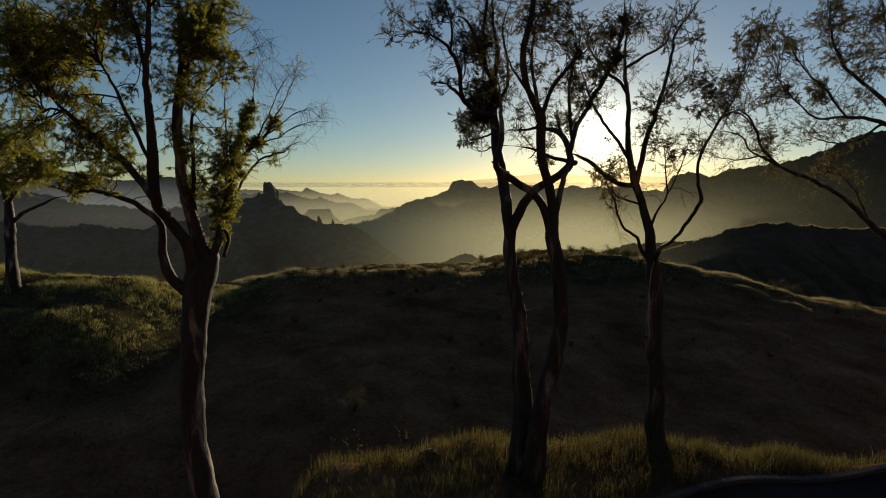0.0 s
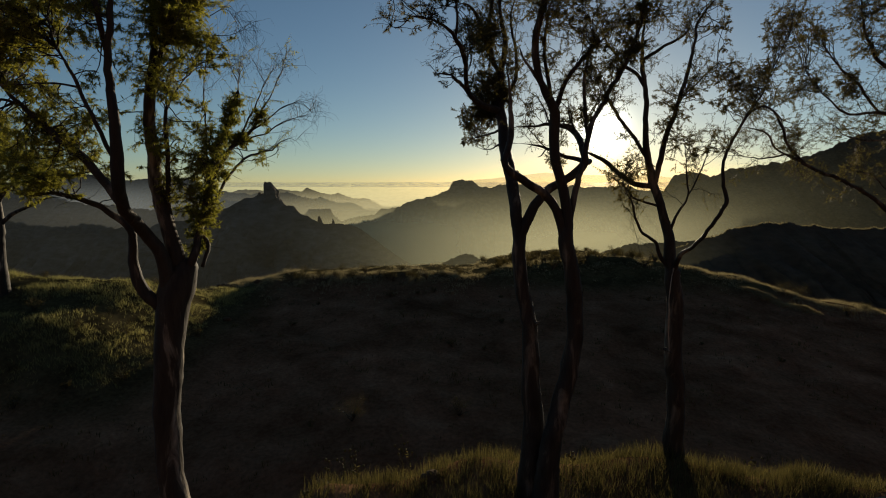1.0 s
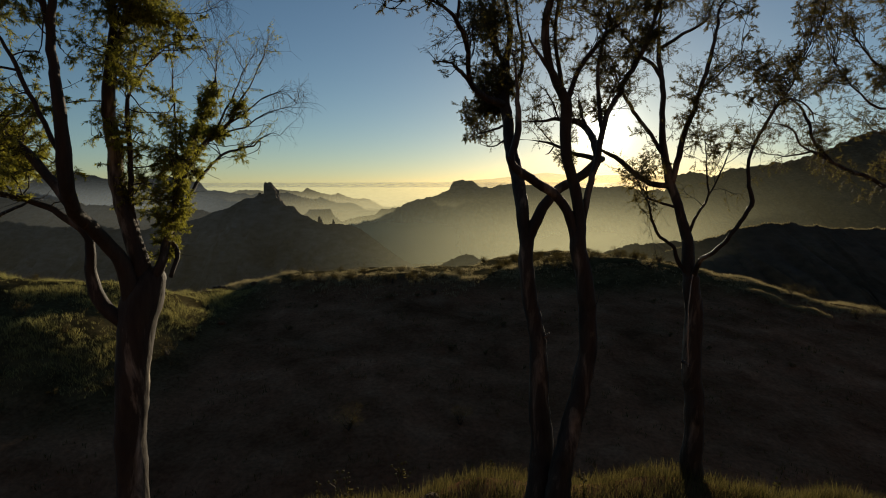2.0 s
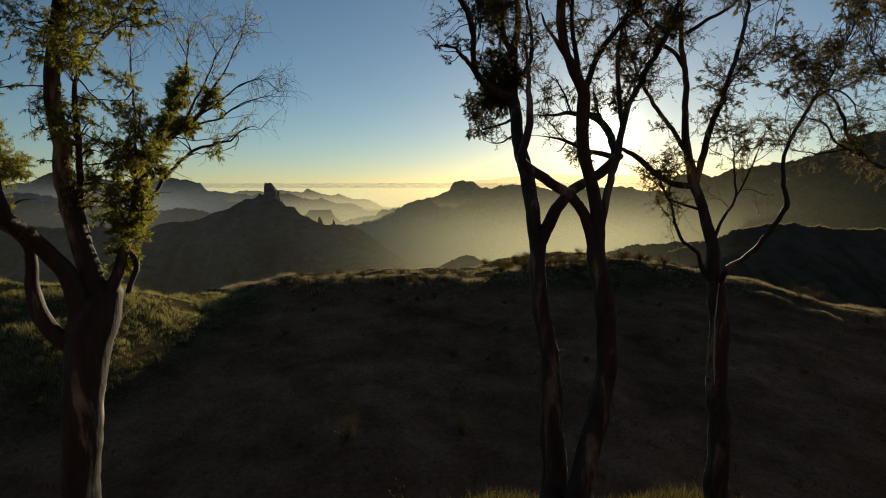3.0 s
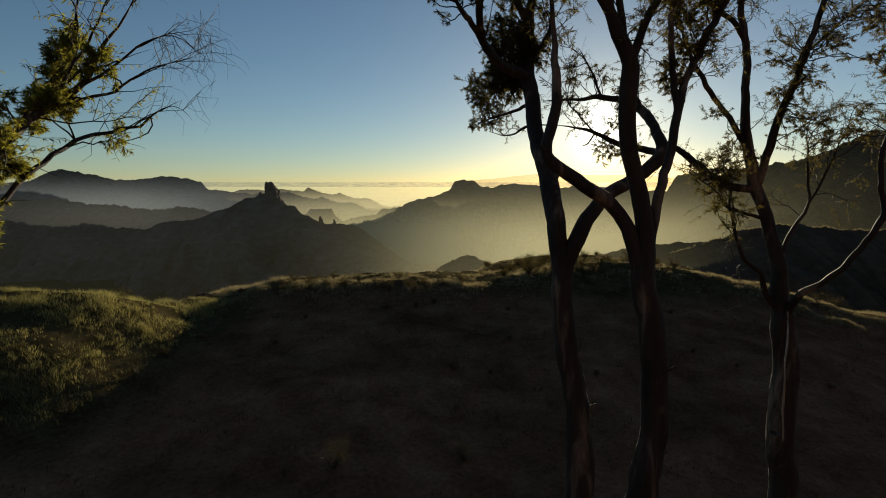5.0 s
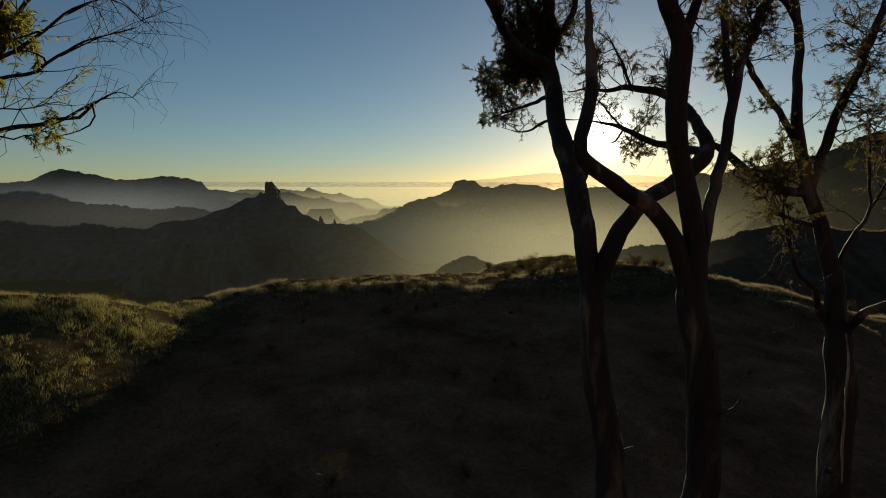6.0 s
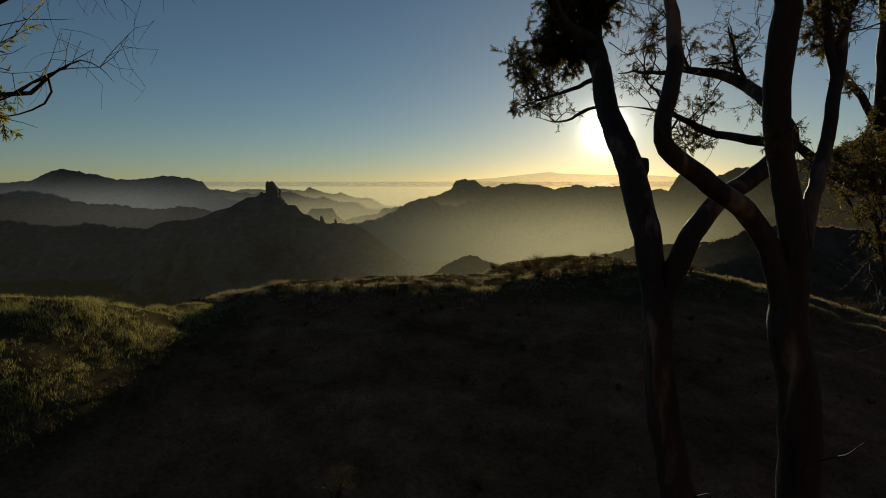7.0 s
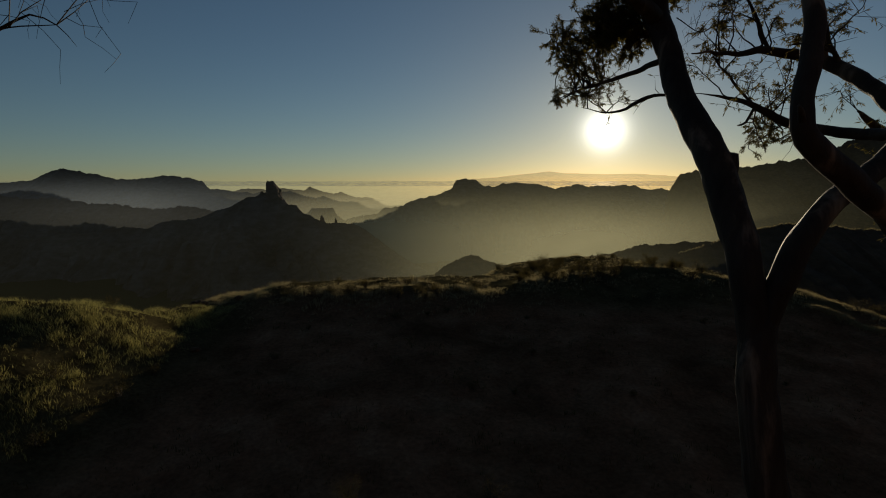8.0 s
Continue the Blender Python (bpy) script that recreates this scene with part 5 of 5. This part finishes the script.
# ---- road and its low kerb ----
def build_road():
    mat, nt = material("worn_asphalt")
    a, fac = noise_ramp(nt, 0.8, [(0.3, (0.025, 0.025, 0.026)), (0.7, (0.05, 0.048, 0.046))])
    b, fine = noise_ramp(nt, 40, [(0.3, (0.6, 0.6, 0.6)), (0.7, (1.0, 1.0, 1.0))])
    principled(nt, mixed(nt, 1.0, a, b, "MULTIPLY"), 0.95, fine, 0.01, 0.04)
    conc, nt2 = material("grey_concrete")
    c, cf = noise_ramp(nt2, 3.0, [(0.3, (0.05, 0.05, 0.05)), (0.7, (0.1, 0.098, 0.095))])
    principled(nt2, c, 0.95, cf, 0.01, 0.05)
    n = 120
    road, kerb = [], []
    for i in range(n + 1):
        x = -38 + 78 * i / n
        y = straight(ROAD_EDGE, x)
        level = ground_height(x, y - 0.2)
        road += [(x, y - 0.1, level + 0.05), (x + 0.6, y - 5.6, level + 0.05), (x + 0.6, y - 5.6, level - 1.2), (x, y - 0.1, level - 0.6)]
        kerb += [(x, y - 0.11, level + 0.06), (x, y - 0.11, level + 0.16), (x, y - 0.09, level + 0.18), (x, y + 0.07, level + 0.18), (x, y + 0.09, level + 0.16), (x, y + 0.09, level - 0.5)]
    quads = [(4 * i + a, 4 * i + (a + 1) % 4, 4 * i + 4 + (a + 1) % 4, 4 * i + 4 + a) for i in range(n) for a in range(4)]
    tagged(mesh_object("road", road, quads, mat, False), "narrow dark asphalt mountain road in shade", "road", kind="structure")
    strips = [(6 * i + a, 6 * i + a + 1, 6 * i + 7 + a, 6 * i + 6 + a) for i in range(n) for a in range(5)]
    tagged(mesh_object("kerb", kerb, strips, conc, False), "low grey concrete kerb along the road", "kerb", kind="structure")


build_road()


# ---- rock pillars on the mountain ----
def pinnacle(name, x, y, base, top, wide, deep, seed, label, taper=0.2):
    rings, sides = 22, 28
    verts, faces = [], []
    for k in range(rings + 1):
        t = k / rings
        z = base + (top - base) * t
        slim = (1 - taper * t) * (1.0 if t < 0.92 else 1 - (t - 0.92) * 2.0)
        for s in range(sides):
            a = 2 * math.pi * s / sides
            c, d = math.cos(a), math.sin(a)
            n = noise.fractal(Vector((c * 1.6 + seed, d * 1.6, t * 1.3)), 0.6, 2.2, 5)
            step = 0.16 * smooth01(0.35, 0.42, t + 0.2 * noise.noise(Vector((c, d, seed))))
            r = slim * (1 + 0.16 * n) - step
            corner = min(1.25, 1 / max(abs(c), abs(d)))
            verts.append((x + wide * r * c * corner, y + deep * r * d * corner, z + (top - base) * (0.05 * n - 0.28 * t ** 3 * max(0.0, c + 0.15))))
    for k in range(rings):
        for s in range(sides):
            s2 = (s + 1) % sides
            faces.append((k * sides + s, k * sides + s2, (k + 1) * sides + s2, (k + 1) * sides + s))
    faces.append(tuple(rings * sides + s for s in range(sides)))
    return tagged(mesh_object(name, verts, faces, ROCK, False), label, "rock", kind="structure")


pinnacle("rock_pillar", -487, 1500, -85, -14, 28.0, 22, 2, "tall sheer rock pillar on the mountain top", 0.25)
pinnacle("rock_pillar_shoulder", -517, 1500, -75, -42, 14, 12, 5, "low rock step beside the pillar", 0.4)
pinnacle("rock_needle", -366, 1560, -146, -114, 10, 9, 7, "small pointed rock needle on the ridge", 0.45)
pinnacle("rock_needle_small", -326, 1560, -146, -122, 6, 6, 9, "small pointed rock needle on the ridge", 0.45)


# ---- grass ----
def blade(verts, faces, x, y, z, h, w, rng, lean=0.22):
    a = rng.uniform(0, 2 * math.pi)
    c, s = math.cos(a) * w, math.sin(a) * w
    lx, ly = rng.gauss(0, lean) * h, rng.gauss(-0.05, lean) * h
    k = len(verts)
    verts += [(x - c, y - s, z), (x + c, y + s, z), (x + c * 0.7 + lx * 0.35, y + s * 0.7 + ly * 0.35, z + h * 0.55), (x - c * 0.7 + lx * 0.35, y - s * 0.7 + ly * 0.35, z + h * 0.55), (x + lx, y + ly, z + h * rng.uniform(0.85, 1.0))]
    faces += [(k, k + 1, k + 2, k + 3), (k + 3, k + 2, k + 4)]


def grass(name, label, count, place, tall, wide, seed, mat, bunch=7, lean=0.22):
    """Tufts of blades; place(rng) gives x, y and a share of the full height, or None."""
    rng = random.Random(seed)
    verts, faces = [], []
    for _ in range(count // bunch):
        spot = place(rng)
        if spot is None:
            continue
        x, y, share = spot
        z = ground_height(x, y) - 0.04
        for _ in range(bunch):
            blade(verts, faces, x + rng.gauss(0, 0.12 + wide * 2), y + rng.gauss(0, 0.12 + wide * 2), z, tall * share * rng.uniform(0.5, 1.15), wide * rng.uniform(0.6, 1.3), rng, lean)
    tagged(mesh_object(name, verts, faces, mat, False), label, "grass", kind="stuff")


def patchy(x, y, scale, seed):
    return 0.5 + 0.5 * fbm(x * scale, y * scale, seed, 3)


def on_bank(rng):
    x = rng.uniform(-9, 20)
    edge = straight(ROAD_EDGE, x)
    y = edge + 0.25 + rng.random() ** 0.8 * (max(0.8, bank_lip(x) - edge) + 2.2)
    p = patchy(x, y, 0.9, 20.0)
    return (x, y, 0.3 + 1.1 * p) if rng.random() < 0.2 + p * 1.1 else None


def on_shoulder(rng):
    x, y = rng.uniform(-50, -17), rng.uniform(27, 56)
    p = patchy(x, y, 0.22, 31.0) * smooth01(-17, -22, x) * (0.35 + 0.65 * smooth01(29, 35, y))
    return (x, y, 0.3 + 1.5 * p * p) if rng.random() < smooth01(0.2, 0.6, p) else None


def on_crest(rng):
    x = rng.uniform(-26, 46)
    y = along(CREST_Y, x) + (rng.gauss(1.0, 2.8) if x < 3 or x > 32 or rng.random() < 0.35 else rng.uniform(-3, 24))
    p = patchy(x, y, 0.3, 47.0)
    if p < (0.46 if x > 24 else 0.4):
        return None
    return (x, y, 0.15 + 1.5 * p * p) if rng.random() < p * 1.2 else None


def on_slope(rng):
    x, y = rng.uniform(-30, 45), rng.uniform(17, 56)
    p = patchy(x, y, 0.25, 53.0)
    return (x, y, 0.3 + 0.7 * p) if rng.random() < p else None


def on_track(rng):
    if rng.random() < 0.6:
        x = rng.uniform(27, 52)
        return (x, along(CREST_Y, x) + rng.gauss(0.0, 0.5), rng.uniform(0.4, 1.3)) if patchy(x, 0, 0.9, 3.0) > 0.42 else None
    a = rng.random()
    return 32.5 + 3.8 * a + rng.gauss(0, 0.35), 57.3 - 5.8 * a + rng.gauss(0, 0.3), rng.uniform(0.5, 1.2)


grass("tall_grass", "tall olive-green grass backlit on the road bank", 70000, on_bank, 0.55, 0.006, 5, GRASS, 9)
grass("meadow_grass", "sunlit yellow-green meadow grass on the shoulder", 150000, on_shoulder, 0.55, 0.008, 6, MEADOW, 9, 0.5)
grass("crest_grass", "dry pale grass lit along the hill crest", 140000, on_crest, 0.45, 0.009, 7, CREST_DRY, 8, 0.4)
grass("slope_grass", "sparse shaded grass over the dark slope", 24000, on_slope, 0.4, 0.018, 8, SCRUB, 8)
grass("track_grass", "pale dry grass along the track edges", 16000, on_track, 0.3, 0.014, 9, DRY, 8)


def hill_rim():
    """Straw added along the crest of the eastern hill to draw its thin sunlit line."""
    rng = random.Random(15)
    verts, faces = [], []
    size = (336 - 71) / 14
    for _ in range(2600):
        x = rng.uniform(92, 230)
        if patchy(x, 0, 0.12, 71.0) < 0.36:
            continue
        z = straight(HILL_EAST, x) + 1.05 * noise.fractal(Vector((x / size * 3.0, 6.6, 0)), 0.55, 2.1, 8)
        blade(verts, faces, x, 220 + rng.gauss(0, 0.4), z - 0.15, rng.uniform(0.4, 1.0), 0.07, rng)
    tagged(mesh_object("hill_grass", verts, faces, DRY, False), "dry grass added as the lit rim of a hill crest", "grass", kind="stuff")


hill_rim()


# ---- shrubs, weeds and stones ----
def shrub(x, y, size, seed, label, mat=SCRUB, leaves=26, airy=1.0, fine=1.0):
    rng = random.Random(seed)
    z = ground_height(x, y) - 0.05
    root = new("shrub")
    root.matrix_basis = Matrix.Translation((x, y, z))
    tagged(root, label, "shrub", "hillside shrubs")
    tv, tf, lv, lf = [], [], [], []
    for _ in range(14):
        a, up = rng.uniform(0, 2 * math.pi), rng.uniform(0.35, 1.0)
        out = rng.uniform(0.3, 0.75) * size
        tip = Vector((x + out * math.cos(a), y + out * math.sin(a), z + up * size))
        base = Vector((x + rng.gauss(0, 0.05), y + rng.gauss(0, 0.05), z))
        pts = []
        for k in range(6):
            t = k / 5
            q = base.lerp(tip, t) + Vector((0, 0, 0.18 * size * math.sin(math.pi * t))) + Vector((rng.gauss(0, 1), rng.gauss(0, 1), rng.gauss(0, 1))) * 0.03 * size
            pts.append((*q, 0.014 * size * (1.2 - t)))
        tube(tv, tf, pts, 4)
        for _ in range(leaves):
            at = Vector(rng.choice(pts[2:])[:3]) + Vector((rng.gauss(0, 1), rng.gauss(0, 1), rng.gauss(0, 1))) * 0.12 * size * airy
            way = Vector((rng.gauss(0, 1), rng.gauss(0, 1), rng.gauss(0.3, 0.8))).normalized()
            leaf(lv, lf, at, way, 0.10 * fine * size ** 0.5 * rng.uniform(0.6, 1.3), 0.02 * fine * size ** 0.5, rng)
    tagged(child(mesh_object("stem", tv, tf, BARK), root), kind="stuff")
    tagged(child(mesh_object("foliage", lv, lf, mat, False), root), kind="stuff")


def build_shrubs():
    rng = random.Random(77)
    for x in (-15.5, -13.2, -8.6, -5.4, -3.0, -1.9, 1.5, 5.4, 9.0, 12.8, 14.0, 15.2, 16.4, 17.8, 19.5, 21.0, 23.5, 25.6, 37.0, 39.5, 41.2, 44.0):
        y = along(CREST_Y, x) + rng.uniform(-2.5, 2.5)
        shrub(x, y, rng.uniform(0.7, 1.5), rng.randrange(9999), "small dark shrub on the hill crest")
    for _ in range(46):
        x = rng.choice((rng.uniform(-17, 3), rng.uniform(9, 24)))
        shrub(x, along(CREST_Y, x) + rng.uniform(-1.5, 2.5), rng.uniform(0.4, 1.05), rng.randrange(9999), "low twiggy tussock on the hill crest")
    for _ in range(34):
        x = rng.uniform(5, 28)
        shrub(x, along(CREST_Y, x) + rng.uniform(1, 20), rng.uniform(0.6, 1.35), rng.randrange(9999), "rounded dark bush on the grassy hill top", leaves=60, fine=1.2)
    for _ in range(14):
        x, y = rng.uniform(-16, 26), rng.uniform(38, 54)
        shrub(x, y, rng.uniform(0.3, 0.6), rng.randrange(9999), "dark shaded shrub on the slope")
    for x, y in ((-19.5, 38.0), (-21.0, 44.0), (-26.0, 48.0), (-30.0, 33.0), (-24.0, 29.0), (-33, 44), (-20.3, 33.0), (-28.5, 30.5), (-26.2, 31.5), (-22.5, 31.0), (-31.5, 29.5), (-24.8, 35.5), (-29.0, 37.5), (-34.5, 34.0), (-22.4, 37.0), (-19.4, 41.5)):
        shrub(x, y, rng.uniform(0.5, 1.0), rng.randrange(9999), "dark shrub in the sunlit meadow")
    shrub(-5.3, 29.6, 1.3, 4242, "dry brown feathery bush in the hollow", SCRUB, 260, 1.1, 0.35)
    shrub(0.8, 30.2, 1.0, 4243, "dry brown feathery bush in the hollow", SCRUB, 200, 1.1, 0.35)


build_shrubs()


def weed(x, y, tall, heads, seed):
    """A tall flowering weed with round seed heads."""
    rng = random.Random(seed)
    z = ground_height(x, y) - 0.03
    root = new("flowering_weed")
    root.matrix_basis = Matrix.Translation((x, y, z))
    tagged(root, "tall thin weed with round pale seed heads", "weed", "weeds on the bank")
    base = Vector((x, y, z))
    verts, faces = [], []
    tip = base + Vector((rng.gauss(0, 0.06), rng.gauss(0, 0.06), tall))
    tube(verts, faces, [(*base.lerp(tip, k / 6), 0.008 * (1.2 - k / 6)) for k in range(7)], 5)
    ends = [tip]
    for _ in range(heads - 1):
        s = base.lerp(tip, rng.uniform(0.4, 0.85))
        e = s + Vector((rng.gauss(0, 0.12), rng.gauss(0, 0.12), rng.uniform(0.12, 0.3)))
        tube(verts, faces, [(*s.lerp(e, k / 3), 0.005) for k in range(4)], 4)
        ends.append(e)
    for _ in range(14):
        at = base.lerp(tip, rng.uniform(0.1, 0.8))
        leaf(verts, faces, at, Vector((rng.gauss(0, 1), rng.gauss(0, 1), 0.3)).normalized(), 0.12, 0.018, rng)
    child(mesh_object("stem", verts, faces, GRASS, False), root)
    for e in ends:
        bm = bmesh.new()
        bmesh.ops.create_icosphere(bm, subdivisions=2, radius=rng.uniform(0.028, 0.045), matrix=Matrix.Translation(e))
        for v in bm.verts:
            v.co += (v.co - e) * 0.35 * noise.noise(v.co * 60)
        me = bpy.data.meshes.new("seed_head")
        bm.to_mesh(me)
        bm.free()
        me.materials.append(GRASS)
        child(new("seed_head", me), root)


for k, (x, y, tall, heads) in enumerate(((-1.30, 16.0, 1.5, 7), (-1.08, 16.1, 1.2, 4), (-2.95, 15.2, 1.1, 5), (-2.75, 15.3, 0.9, 4), (-3.3, 14.8, 0.9, 4), (-3.9, 14.4, 0.75, 4), (-2.5, 15.1, 0.8, 3), (3.7, 15.6, 0.7, 4), (9.2, 16.0, 0.6, 3), (1.3, 16.9, 0.6, 2))):
    weed(x, y, tall, heads, 300 + k)


def stone(x, y, size, seed):
    bm = bmesh.new()
    bmesh.ops.create_icosphere(bm, subdivisions=3, radius=1.0)
    for v in bm.verts:
        n = v.co.normalized()
        v.co = Vector((n.x * 1.2, n.y, n.z * 0.7)) * size * (1 + 0.35 * noise.fractal(n * 1.4 + Vector((seed, 0, 0)), 0.8, 2.1, 4))
    me = bpy.data.meshes.new("stone")
    bm.to_mesh(me)
    bm.free()
    me.materials.append(ROCK_NEAR)
    ob = new("stone", me)
    ob.matrix_basis = pose(x, y, ground_height(x, y) + 0.2 * size, 0, 0, seed * 40)
    tagged(ob, "weathered dark stone lying in the grass", "stone", "stones")


for k, (x, y, size) in enumerate(((-0.45, 15.0, 0.22), (-24.3, 57.6, 0.5), (-23.4, 57.2, 0.35), (-20.4, 58.0, 0.4), (-19.0, 46.0, 0.3))):
    stone(x, y, size, k + 1)
